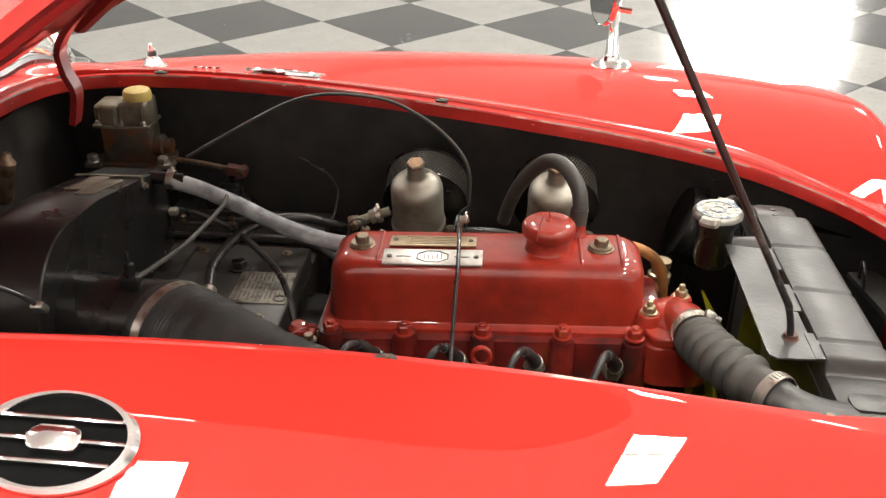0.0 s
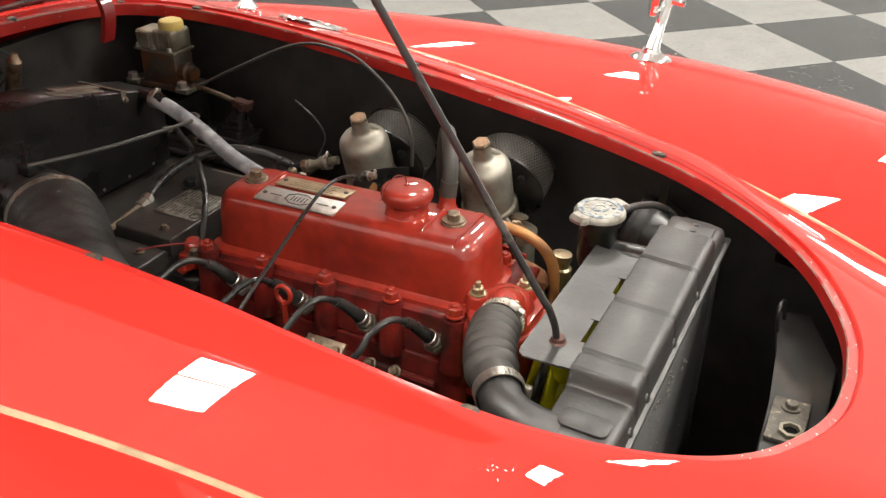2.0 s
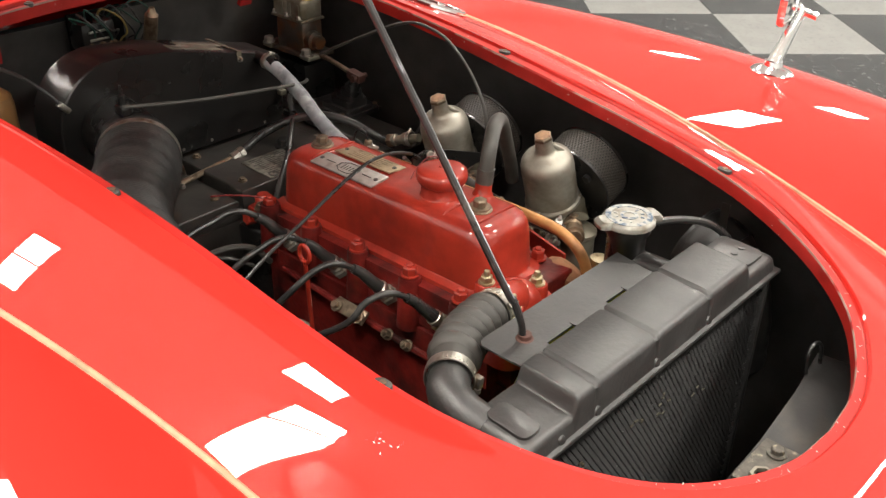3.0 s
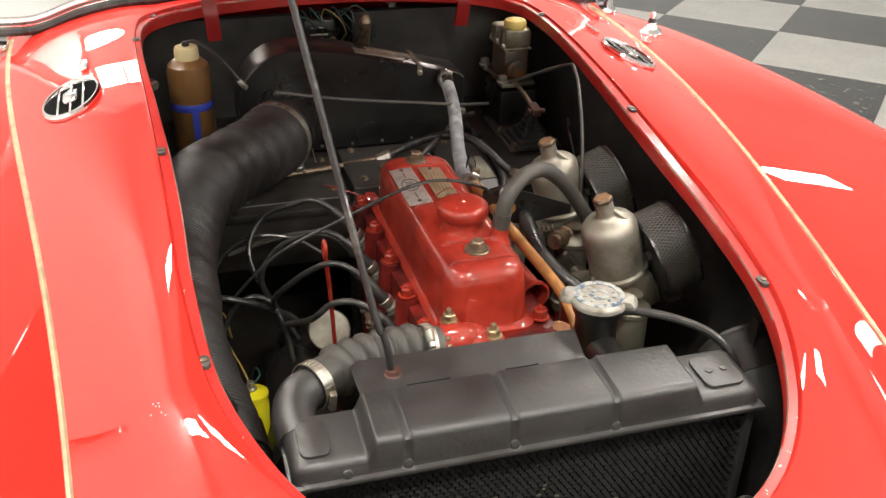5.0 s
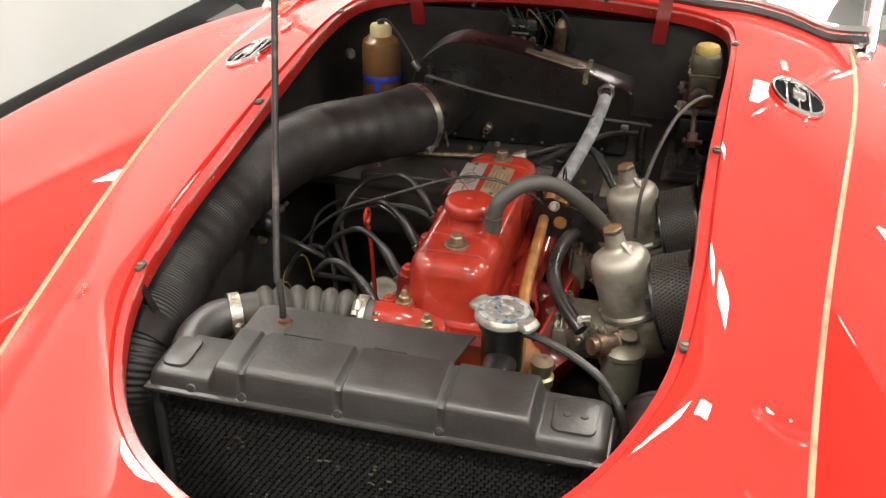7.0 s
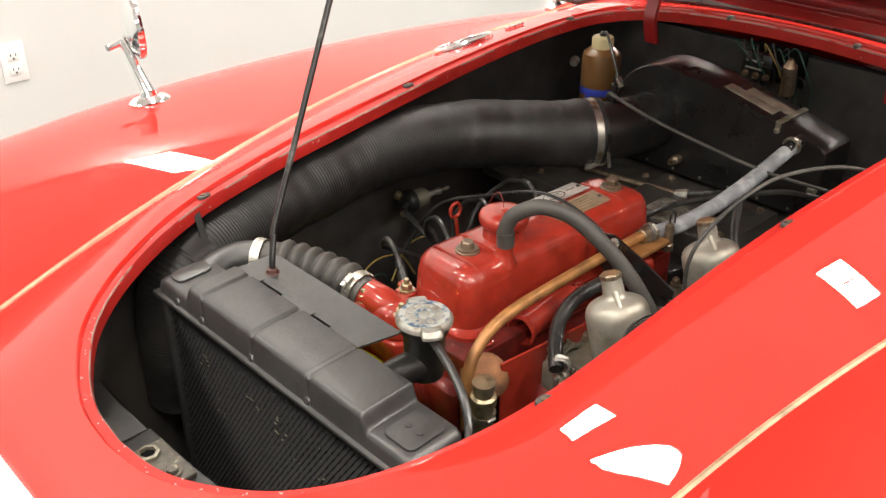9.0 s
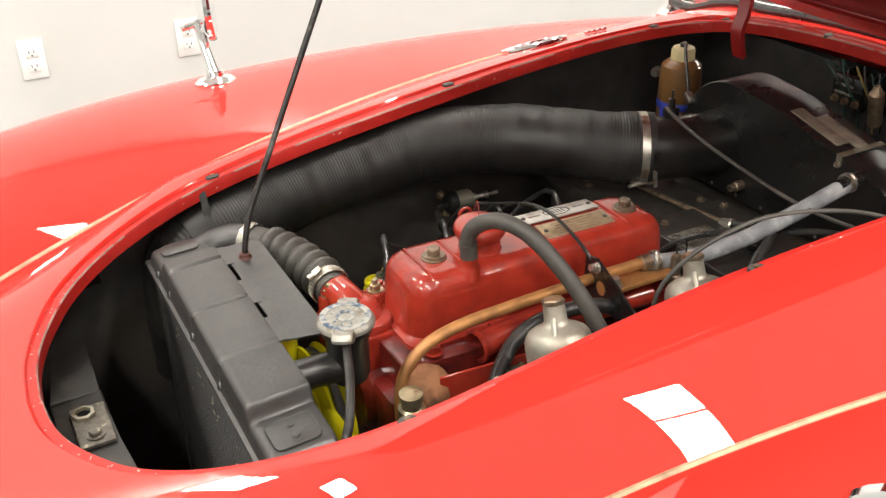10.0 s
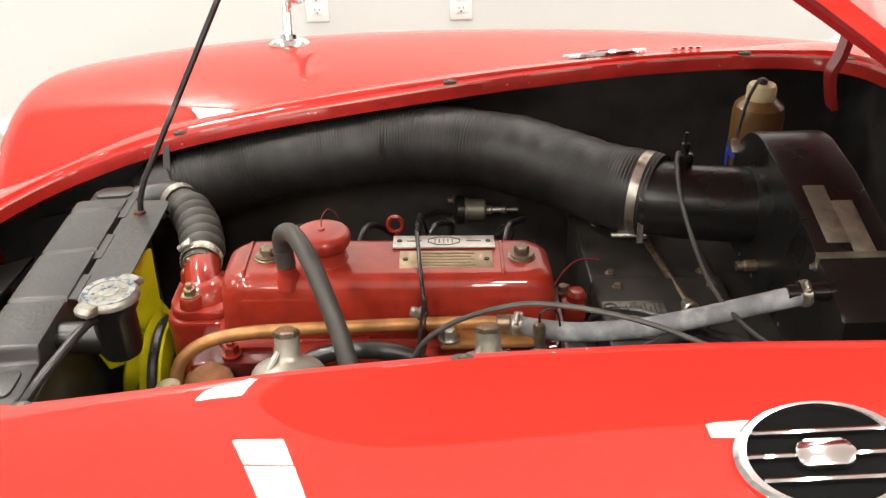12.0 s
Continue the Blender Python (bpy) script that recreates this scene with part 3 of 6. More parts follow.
for k in range(26):
    f = -.33 + .66 * k / 25
    chip_a = math.pi * f
    chip_x, chip_y = .455 + .085 * math.cos(chip_a * 1.35), .205 * math.sin(chip_a * 1.35)
    lx, ly = ray_to(rim_line, (.30, 0), (chip_x, chip_y))
    ln = math.hypot(lx - .30, ly)
    lx, ly = lx + (lx - .30) / ln * .008, ly + ly / ln * .008
    if k % 2:
        paint_chips(lx, ly, 2, .006, k % 4 != 0, 20 + k, lip_top)


def buffer(x, y):
    a = abs(y)
    s = 1 if y > 0 else -1
    z = rim_z(x, a) + .0025
    bm = bmesh.new()
    prism(bm, rounded(x, y - s * .001, .018, .011, .005), z - .002, z + .0035, .0012)
    b = part("rubber_buffer", bm, OLD_RUBBER, car)
    part("screw", lathe(bmesh.new(), (x, y - s * .001, z + .003), (0, 0, 1), [(0.0034, 0), (.0032, .0016), (0, .002)], 10), OLD_BOLT, b)


for bx, by in ((-.49, .327), (-.098, .303), (.262, .282), (-.624, .300), (-.646, .11)):
    buffer(bx, by)
    buffer(bx, -by)


def vent(side):
    x, y = -.336 if side > 0 else -.319, side * .411
    z = body_z(x, y)
    e = .02
    nx, ny = (body_z(x - e, y) - body_z(x + e, y)) / (2 * e), (body_z(x, y - e) - body_z(x, y + e)) / (2 * e)
    m = turn_to((nx, ny, 1))
    c = Vector((x, y, z))
    ax, ay = .060, .0415

    def put(u, v, w):
        return c + m @ Vector((u, v, w))
    seg = 48
    bm = bmesh.new()
    rings = []
    for s, w in ((1.0, .0005), (1.0, .004), (.95, .0068), (.86, .0068), (.83, .004), (.83, -.010)):
        rings.append([bm.verts.new(put(s * ax * math.cos(2 * math.pi * k / seg), (s + (.04 if s < .9 else 0)) * ay * math.sin(2 * math.pi * k / seg), w)) for k in range(seg)])
    for a, b in zip(rings, rings[1:]):
        for k in range(seg):
            bm.faces.new((a[k], a[(k + 1) % seg], b[(k + 1) % seg], b[k]))
    v = part("air_vent", bm, CHROME, car, "oval chrome air vent with bars and a central badge")
    # Black sheet on the closed skin, coloured as the shade of an opening.
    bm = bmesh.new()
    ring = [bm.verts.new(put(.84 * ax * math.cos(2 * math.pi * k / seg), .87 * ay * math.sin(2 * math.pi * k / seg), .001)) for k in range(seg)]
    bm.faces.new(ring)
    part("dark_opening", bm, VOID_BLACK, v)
    for v_off in (-.0175, 0.0, .0175):
        half_len = .84 * ax * math.sqrt(max(0, 1 - (v_off / (.87 * ay)) ** 2))
        for sgn in ((1, -1) if v_off == 0 else (0,)):
            mid = sgn * (half_len + .016) / 2 if sgn else 0
            length = half_len - .016 if sgn else 2 * half_len
            part("bar", box(bmesh.new(), put(mid, v_off, .004), (length, .0036, .004), m, .001), CHROME, v)
    bm = prism(bmesh.new(), rounded(0, 0, .039, .0195, .0078), .002, .0085, .0022)
    bmesh.ops.transform(bm, matrix=Matrix.Translation(c) @ m.to_4x4(), verts=bm.verts)
    part("badge", bm, CHROME, v, "rounded chrome badge")
    bm = bmesh.new()
    for k, (du, dl) in enumerate(((0, .011), (.011, .013), (.022, .012), (.033, .010))):
        bx = x - .095 - du
        by = y - side * (.012 + 0 * k)
        box(bm, (bx, by, body_z(bx, by) + .003), (.007, dl, .005), m, .0015)
    part("script_badge", bm, CHROME, car, "small chrome model badge of unreadable raised strokes")


vent(1)
vent(-1)


def wing_mirror(side):
    bx, by = .158, side * .608
    z = body_z(bx, by)
    mir = thing("wing_mirror", (bx, by, z), "round chrome wing mirror on a tapered stalk on the red wing", "mirror", "wing mirrors")
    bm = bmesh.new()
    lathe(bm, (bx, by, z - .003), (0, 0, 1), [(.029, 0), (.030, .004), (.025, .009), (.014, .013), (.012, .020), (0, .020)], 28)
    bmesh.ops.scale(bm, vec=(1.12, .72, 1), verts=bm.verts, space=Matrix.Translation((-bx, -by, 0)))
    part("base", bm, CHROME, mir)
    top = Vector((bx + .006, by + side * .052, z + .082))
    bm = tube(bmesh.new(), [(bx, by, z + .012), (bx + .001, by + side * .012, z + .028), (bx + .003, by + side * .032, z + .054), tuple(top)], lambda f: .0115 - .005 * f, 14)
    part("stalk", bm, CHROME, mir)
    axis = Vector((-.95, -side * .30, .05)).normalized()
    bm = lathe(bmesh.new(), top + Vector((-.022, -side * .009, .024)), -axis, [(.050, -.004), (.052, 0), (.051, .006), (.040, .014), (.020, .019), (0, .020)], 32)
    shell_part = part("head", bm, CHROME, mir)
    bm = lathe(bmesh.new(), top + Vector((-.022, -side * .009, .024)) + axis * .003, axis, [(.048, 0), (.048, .001), (0, .001)], 32)
    part("mirror_glass", bm, GLASS_MIRROR, shell_part, "round mirror glass")
    bm = tube(bmesh.new(), [tuple(top + Vector((-.012, -side * .006, .012))), tuple(top), tuple(top + Vector((.026, -side * .004, -.004)))], .0055, 10)
    part("clamp_screw", bm, CHROME, mir)


wing_mirror(1)
wing_mirror(-1)

# aerial stub on the left wing
az = body_z(-.606, .596)
aerial = thing("aerial_base", (-.606, .596, az), "small conical chrome aerial base on the red wing", "aerial")
part("foot", lathe(bmesh.new(), (-.606, .596, az - .002), (0, 0, 1), [(.021, 0), (.022, .004), (.016, .010), (.010, .018), (.009, .022), (0, .022)], 20), CHROME, aerial)
part("grommet", lathe(bmesh.new(), (-.606, .596, az + .019), (0, 0, 1), [(.008, 0), (.0075, .006), (.006, .009), (0, .009)], 16), RUBBER, aerial)
part("tip", lathe(bmesh.new(), (-.606, .596, az + .027), (0, 0, 1), [(.006, 0), (.005, .008), (.004, .012), (0, .013)], 14), CHROME, aerial)

# wheels
for wx in (.20, -1.02):
    for side in (1, -1):
        bm = lathe(bmesh.new(), (wx, side * .545, .315), (0, side, 0), [(.20, -.065), (.27, -.070), (.305, -.058), (.315, -.035), (.315, .035), (.305, .058), (.27, .070), (.20, .062), (.20, -.065)], 56)
        tyre = part("wheel", bm, RUBBER, car, "black tyre on a painted steel wheel")
        bm = lathe(bmesh.new(), (wx, side * .545, .315), (0, side, 0), [(.203, -.05), (.203, .058), (.19, .060), (.17, .030), (.06, .045), (.05, .055), (0, .060)], 48)
        part("rim", bm, ZINC, tyre)

# headlamp rims and grille
for side in (1, -1):
    bm = lathe(bmesh.new(), (.625, side * .555, .645), (1, side * .08, .04), [(.098, -.03), (.102, .0), (.097, .016), (.085, .022), (.083, .016), (0, .020)], 40)
    hl = part("headlamp", bm, CHROME, car, "round headlamp with chrome rim")
    bm = lathe(bmesh.new(), (.640, side * .556, .646), (1, side * .08, .04), [(.084, 0), (.070, .018), (.04, .028), (0, .032)], 40)
    part("lens", bm, material("lamp_lens", (0.7, 0.7, 0.68), 0.08, 0.3, grain=0.05), hl)
bm = bmesh.new()
grid = []
for k in range(25):
    gy = -.19 + .38 * k / 24
    fall = .030 * (abs(gy) / .19) ** 3
    z0 = body_z(.574, gy) - .0177 - fall
    grid.append([bm.verts.new((.607 + dx - .3 * fall, gy, z0 + dz)) for dx, dz in ((0, -.006), (-.001, .001), (.003, .004), (.006, .002), (.016, .000), (.030, -.010), (.041, -.030), (.047, -.058), (.046, -.064))])
for p, q in zip(grid, grid[1:]):
    for k in range(8):
        bm.faces.new((p[k], q[k], q[k + 1], p[k + 1]))
grille = part("grille", bm, CHROME, car, "chrome grille surround")
bm = tube(bmesh.new(), [(.640, .19, .64), (.645, .20, .52), (.635, .15, .40), (.635, 0, .38), (.635, -.15, .40), (.645, -.20, .52), (.640, -.19, .64)], .010, 10)
part("lower_rim", bm, CHROME, grille)
for k in range(11):
    gy = -.15 + .03 * k
    bm = tube(bmesh.new(), [(.652, gy, .66), (.665, gy * 1.05, .53), (.655, gy, .40)], .004, 6)
    part("bar", bm, CHROME, grille)

# windscreen foot: chrome posts, rubber and glass
bm = tube(bmesh.new(), [(-.735 + .055 * (1 - (y / .56) ** 2), y, body_z(-.735 + .055 * (1 - (y / .56) ** 2), min(abs(y), .5)) + .006) for y in [-.56 + .07 * k for k in range(17)]], .008, 8, 3)
screen = part("windscreen", bm, RUBBER, car, "curved windscreen on a black rubber seal")
bm = tube(bmesh.new(), [(-.742 + .055 * (1 - (y / .56) ** 2), y, body_z(-.735 + .055 * (1 - (y / .56) ** 2), min(abs(y), .5)) + .022) for y in [-.56 + .07 * k for k in range(17)]], .0075, 8, 3)
part("chrome_strip", bm, CHROME, screen)
for side in (1, -1):
    bm = tube(bmesh.new(), [(-.735, side * .565, .838), (-.80, side * .572, .95), (-.90, side * .575, 1.12), (-.97, side * .575, 1.22)], .012, 10)
    part("post", bm, CHROME, screen)
    bm = bmesh.new()
    prism(bm, rounded(-.735, side * .555, .075, .030, .012), .834, lambda x, y: .846 + .1 * (-.73 - x), .003)
    part("foot", bm, CHROME, screen)
GLASS = bpy.data.materials.new("windscreen_glass")
GLASS.use_nodes = True
gb = GLASS.node_tree.nodes["Principled BSDF"]
gb.inputs["Transmission Weight"].default_value, gb.inputs["Roughness"].default_value, gb.inputs["IOR"].default_value = 1.0, 0.01, 1.45
bm = bmesh.new()
grid = []
for k in range(13):
    y = -.55 + 1.1 * k / 12
    bow = .055 * (1 - (y / .56) ** 2)
    grid.append([(bm.verts.new((-.748 + bow - .60 * h, y, .862 + h + .03 * (1 - (y / .56) ** 2))), bm.verts.new((-.753 + bow - .60 * h, y, .862 + h + .03 * (1 - (y / .56) ** 2)))) for h in (0, .18, .36)])
for a, b in zip(grid, grid[1:]):
    for i in range(2):
        for s in (0, 1):
            bm.faces.new((a[i][s], b[i][s], b[i + 1][s], a[i + 1][s]))
pane = part("pane", bm, GLASS, screen)
pane.visible_shadow = False

# the raised bonnet: outer skin, inner frame, hinge arms
HINGE = Vector((-.625, 0, .90))
RAISE = Vector((0, 0, .042))
LIFT = 37.0


def lifted(p):
    q = Vector(p) - HINGE
    lift = radians(LIFT)
    c, s = math.cos(lift), math.sin(lift)
    return HINGE + RAISE + Vector((q.x * c - q.z * s, q.y, q.x * s + q.z * c))


def bonnet():
    bm = bmesh.new()
    rings = []
    for f in (1.0, .97, .9, .8, .6, .4, .2):
        rings.append([(-.05 + (x + .05) * f, y * f) for x, y in [(px + .012 * (1 if px > 0 else -1) * abs(px) / .6, py * 1.045) for px, py in rim_line]])
    lines = []
    for low in (0.0, -.011):
        made = []
        for r in rings:
            made.append([bm.verts.new(lifted((x, y, rim_z(x, 0) + .055 * (1 - (y / .34) ** 2) * min(1, (x + .64) * 3) * min(1, max(.0, (.58 - x) * 3)) + .008 + low))) for x, y in r])
        lines.append(made)
        for a, b in zip(made, made[1:]):
            for k in range(len(a)):
                face = bm.faces.new((a[k], a[(k + 1) % len(a)], b[(k + 1) % len(a)], b[k]))
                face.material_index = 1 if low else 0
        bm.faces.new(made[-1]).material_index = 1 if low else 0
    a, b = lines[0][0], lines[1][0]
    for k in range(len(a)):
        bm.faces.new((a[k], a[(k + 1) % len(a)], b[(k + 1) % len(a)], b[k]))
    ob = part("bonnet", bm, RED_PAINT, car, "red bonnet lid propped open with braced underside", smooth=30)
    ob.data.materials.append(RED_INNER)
    bm = bmesh.new()
    edge = [(x * .96, y * .95) for x, y in rim_line[::6]]
    tube(bm, [tuple(lifted((x, y, rim_z(x, 0) + .004))) for x, y in edge + edge[:1]], .009, 8, 3, caps=False)
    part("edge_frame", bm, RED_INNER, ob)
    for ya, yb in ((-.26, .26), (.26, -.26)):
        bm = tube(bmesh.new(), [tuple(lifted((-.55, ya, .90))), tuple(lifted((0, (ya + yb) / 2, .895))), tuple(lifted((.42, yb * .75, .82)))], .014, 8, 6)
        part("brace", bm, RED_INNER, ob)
    for side in (1, -1):
        bm = bmesh.new()
        run = glide([(-.568, side * .207, .872), (-.563, side * .208, .890), (-.560, side * .210, .916), (-.570, side * .212, .942), tuple(lifted((-.56, side * .212, .893))), tuple(lifted((-.50, side * .212, .905))), tuple(lifted((-.38, side * .212, .905)))], 6)
        rings = []
        for i, p in enumerate(run):
            d = (run[min(i + 1, len(run) - 1)] - run[max(i - 1, 0)]).normalized()
            up = d.cross(Vector((0, 1, 0)))
            rings.append([bm.verts.new(p + Vector((0, sy, 0)) + up * su) for sy, su in ((-.011, -.004), (.011, -.004), (.011, .004), (.0075, .004), (.0065, -.001), (-.0065, -.001), (-.0075, .004), (-.011, .004))])
        for p, q in zip(rings, rings[1:]):
            for k in range(8):
                bm.faces.new((p[k], p[(k + 1) % 8], q[(k + 1) % 8], q[k]))
        bm.faces.new(rings[0])
        bm.faces.new(rings[-1])
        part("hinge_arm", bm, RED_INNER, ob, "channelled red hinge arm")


bonnet()

# engine bay: inner wings, bulkhead, floor, front panel
bay = thing("engine_bay", (0, 0, .30), "satin black inner panels of the engine bay", "engine bay", kind="structure")
for side in (1, -1):
    bm = bmesh.new()
    xs = [-.72 + .06 * k for k in range(22)]
    grid = []
    for x in xs:
        top = body_z(x, .33) - .030
        wide = .362 - .11 * max(0, (x - .22) / .35)
        grid.append([bm.verts.new((x, side * (wide + o), z)) for o, z in ((0, .30), (.0, .55), (.012, .70), (.018, top - .03), (.020, top))])
    for a, b in zip(grid, grid[1:]):
        for k in range(4):
            bm.faces.new((a[k], b[k], b[k + 1], a[k + 1]))
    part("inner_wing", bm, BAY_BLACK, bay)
bm = bmesh.new()
box(bm, (-.665, 0, .58), (.02, .80, .60))
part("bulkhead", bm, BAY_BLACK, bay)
bm = bmesh.new()
box(bm, (-.05, 0, .31), (1.3, .80, .02))
part("undertray", bm, BOUNCE_TRAY, bay, "undertray in a pale grey-brown that bounces light into the bay")
bm = bmesh.new()
box(bm, (.570, 0, .50), (.012, .60, .36))
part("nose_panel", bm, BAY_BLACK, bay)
# stepped bulkhead shelf with its ribs
bm = bmesh.new()
box(bm, (-.455, 0, .700), (.40, .60, .016), bevel=.004)
box(bm, (-.262, 0, .66), (.012, .52, .085), bevel=.003)
part("shelf", bm, SHELF_BLACK, bay, "worn black bulkhead shelf")
for y0, y1, zt in ((-.215, -.052, .722), (-.045, .147, .733)):
    bm = bmesh.new()
    prism(bm, [(-.405, y0), (-.256, y0), (-.256, y1), (-.405, y1)], .690, zt, .004)
    lid = part("cover_panel", bm, SHELF_BLACK, bay)
    for sx, sy in ((-.39, y0 + .02), (-.39, y1 - .02), (-.282, y0 + .02), (-.282, y1 - .02)):
        part("screw", bolt(bmesh.new(), (sx, sy, zt), r=.0042, h=.0035), OLD_BOLT, lid)
    if y0 > -.1:
        tag = part("id_plate", box(bmesh.new(), (-.293, .042, zt + .0008), (.068, .072, .0016), bevel=.0004), WORN_PLATE, lid, "aluminium plate with unreadable stamped text")
        bm = bmesh.new()
        for k in range(11):
            for j in range(3):
                box(bm, (-.321 + .0052 * k, .021 + .021 * j + .002 * (k % 3), zt + .0018), (.0013, .012 + .005 * ((k + j) % 2), .0006))
        part("lettering", bm, INK, tag)
        bm = lathe(bmesh.new(), (-.267, .017, zt + .0016), (0, 0, 1), [(.0075, 0), (.0075, .0008), (.005, .0008), (.005, 0)], 18)
        part("stamp_ring", bm, INK, tag)
        part("patch_plate", box(bmesh.new(), (-.333, .170, .7090), (.085, .034, .0016), bevel=.0004), OLD_ALLOY, lid, "dull aluminium patch plate")
        part("post_bolt", bolt(bmesh.new(), (-.333, .088, zt), r=.0095, h=.010, washer=1.5), BLACK_PAINT, lid)

# ---- the radiator ----
rad = thing("radiator", (.335, 0, .36), "black painted radiator with ribbed header tank and filler neck", "radiator")
TX0, TX1 = .300, .373


def tank_top(y):
    """Height of the header tank along its length: stepped down at both ends."""
    def step(d):
        f = min(1, max(0, d / .010))
        return f * f * (3 - 2 * f)
    return .783 + .017 * (step(y + .158) - step(y - .152))


def header_tank():
    bm = bmesh.new()
    ys = [-.222, -.219, -.212] + [-.206 + .00125 * k for k in range(333)] + [.214, .221, .224]
    rows = []
    for y in ys:
        end = min(1, max(0, min(y + .222, .224 - y) / .012))
        pinch = .010 * (1 - math.sqrt(max(0, 1 - (1 - end) ** 2)))
        top = tank_top(y)
        rib = 0.0
        for c in (-.122, -.025, .073):
            d = abs(y - c)
            rib = max(rib, .0034 * max(0, 1 - (d / .0042) ** 4))
        top -= rib
        row = []
        z0 = .760
        front = top - .003
        dent = rib * .45
        for x, z in ((TX0 + .001, z0), (TX0 + .001, top - .006), (TX0 + .002, top - .0015), (TX0 + .005, top), (TX1 - .0165, front + .0002), (TX1 - .0115, front - .0008), (TX1 - .0085, front - .0030), (TX1 - .0070 - dent, front - .0065), (TX1 - .0052 - dent, z0 + .0075), (TX1 - .0040, z0 + .0042), (TX1 - .0005, z0 + .0030), (TX1, z0)):
            mid = (TX0 + TX1) / 2
            row.append(bm.verts.new((x + (mid - x) * pinch * 12, y, z - pinch)))
        rows.append(row)
    for a, b in zip(rows, rows[1:]):
        for k in range(len(a) - 1):
            bm.faces.new((a[k], b[k], b[k + 1], a[k + 1]))
    bm.faces.new(rows[0])
    bm.faces.new(rows[-1])
    tank = part("header_tank", bm, RADIATOR_PAINT, rad, "ribbed matt black header tank", smooth=50)
    bm = bmesh.new()
    box(bm, (.3365, .001, .7605), (.074, .452, .005), bevel=.002)
    part("seam_flange", bm, RADIATOR_PAINT, tank)
    for y0, y1 in ((.172, .212), (-.212, -.186)):
        bm = bmesh.new()
        prism(bm, rounded(.334, (y0 + y1) / 2, .045, y1 - y0, .008), lambda x, y: .7790 - .05 * (x - .334), lambda x, y: .7842 - .05 * (x - .334), .001)
        part("end_plate", bm, RADIATOR_PAINT, tank)
    for y in (.184, .200):
        part("rivet", lathe(bmesh.new(), (.334, y, .7838), (0, 0, 1), [(.004, 0), (.0035, .0015), (0, .002)], 12), RADIATOR_PAINT, tank)
    for c in (-.122, -.025, .073, -.175):
        part("pip", lathe(bmesh.new(), (TX1 - .0050, c, .7665), (1, 0, .3), [(.0050, 0), (.004, .0015), (0, .0022)], 12), RADIATOR_PAINT, tank)


header_tank()
# core with fins and tubes
bm = bmesh.new()
box(bm, (.334, 0, .564), (.044, .424, .389))
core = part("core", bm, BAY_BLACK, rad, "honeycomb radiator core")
for k in range(38):
    bm = bmesh.new()
    yk = -.2035 + .011 * k
    box(bm, (.3575, yk, .562), (.004, .0025, .382))
    part("fin", bm, CORE_FIN, core)
bm = bmesh.new()
rng_core = random.Random(3)
for j in range(76):
    for k in range(60):
        y, z = -.2065 + .007 * (k + .5 * (j % 2)), .752 - .0050 * j
        nose = .3630 + rng_core.uniform(-.0006, .0006)
        low = z - .0030 + rng_core.uniform(-.0003, .0003)
        a = [bm.verts.new((.3585, y + s * .0030, z)) for s in (-1, 1)]
        b = [bm.verts.new((nose, y + s * .0027, z - .0012)) for s in (-1, 1)]
        c = [bm.verts.new((.3590, y + s * .0030, low)) for s in (-1, 1)]
        bm.faces.new((a[0], a[1], b[1], b[0]))
        bm.faces.new((b[0], b[1], c[1], c[0]))
tagged(part("gilling", bm, CORE_FIN, core, smooth=0), kind="stuff")
rng_fin = random.Random(8)
for ky, kz, count in ((.018, .692, 7), (-.043, .695, 4), (.09, .66, 3), (-.13, .70, 4)):
    for k in range(count):
        at = (.3642, ky + rng_fin.uniform(-.016, .016), kz + rng_fin.uniform(-.016, .016))
        part("bent_fin", box(bmesh.new(), at, (.0012, rng_fin.uniform(.003, .007), .0016), Matrix.Rotation(rng_fin.uniform(-.4, .4), 3, "X")), OLD_ALLOY, core)
for side in (1, -1):
    bm = bmesh.new()
    box(bm, (.337, side * .2175, .562), (.058, .009, .388), bevel=.002)
    part("side_post", bm, RADIATOR_PAINT, rad)
# fan cowl shelf behind the tank
bm = bmesh.new()
prism(bm, [(.2962, -.150), (.2962, .070), (.2500, .079), (.2490, -.138), (.2505, -.145), (.2560, -.150)], .7935, .7955)
part("cowl_shelf", bm, RADIATOR_PAINT, rad, "flat black sheet shelf behind the tank")
for sy, sl in ((-.128, .044), (-.038, .054), (.046, .048)):
    part("shelf_tab", box(bmesh.new(), (.2985, sy, .7952), (.012, sl, .0022)), RADIATOR_PAINT, rad)
# filler neck and cap
bm = tube(bmesh.new(), [(.315, .107, .774), (.285, .107, .774), (.255, .107, .773)], .0165, 18)
neck = part("filler_elbow", bm, BLACK_PAINT, rad)
bm = lathe(bmesh.new(), (.243, .106, .754), (0, 0, 1), [(0, 0), (.019, .001), (.0215, .008), (.0215, .050), (.0255, .056), (.026, .063), (0, .063)], 28)
neck = part("filler_neck", bm, BLACK_PAINT, rad)


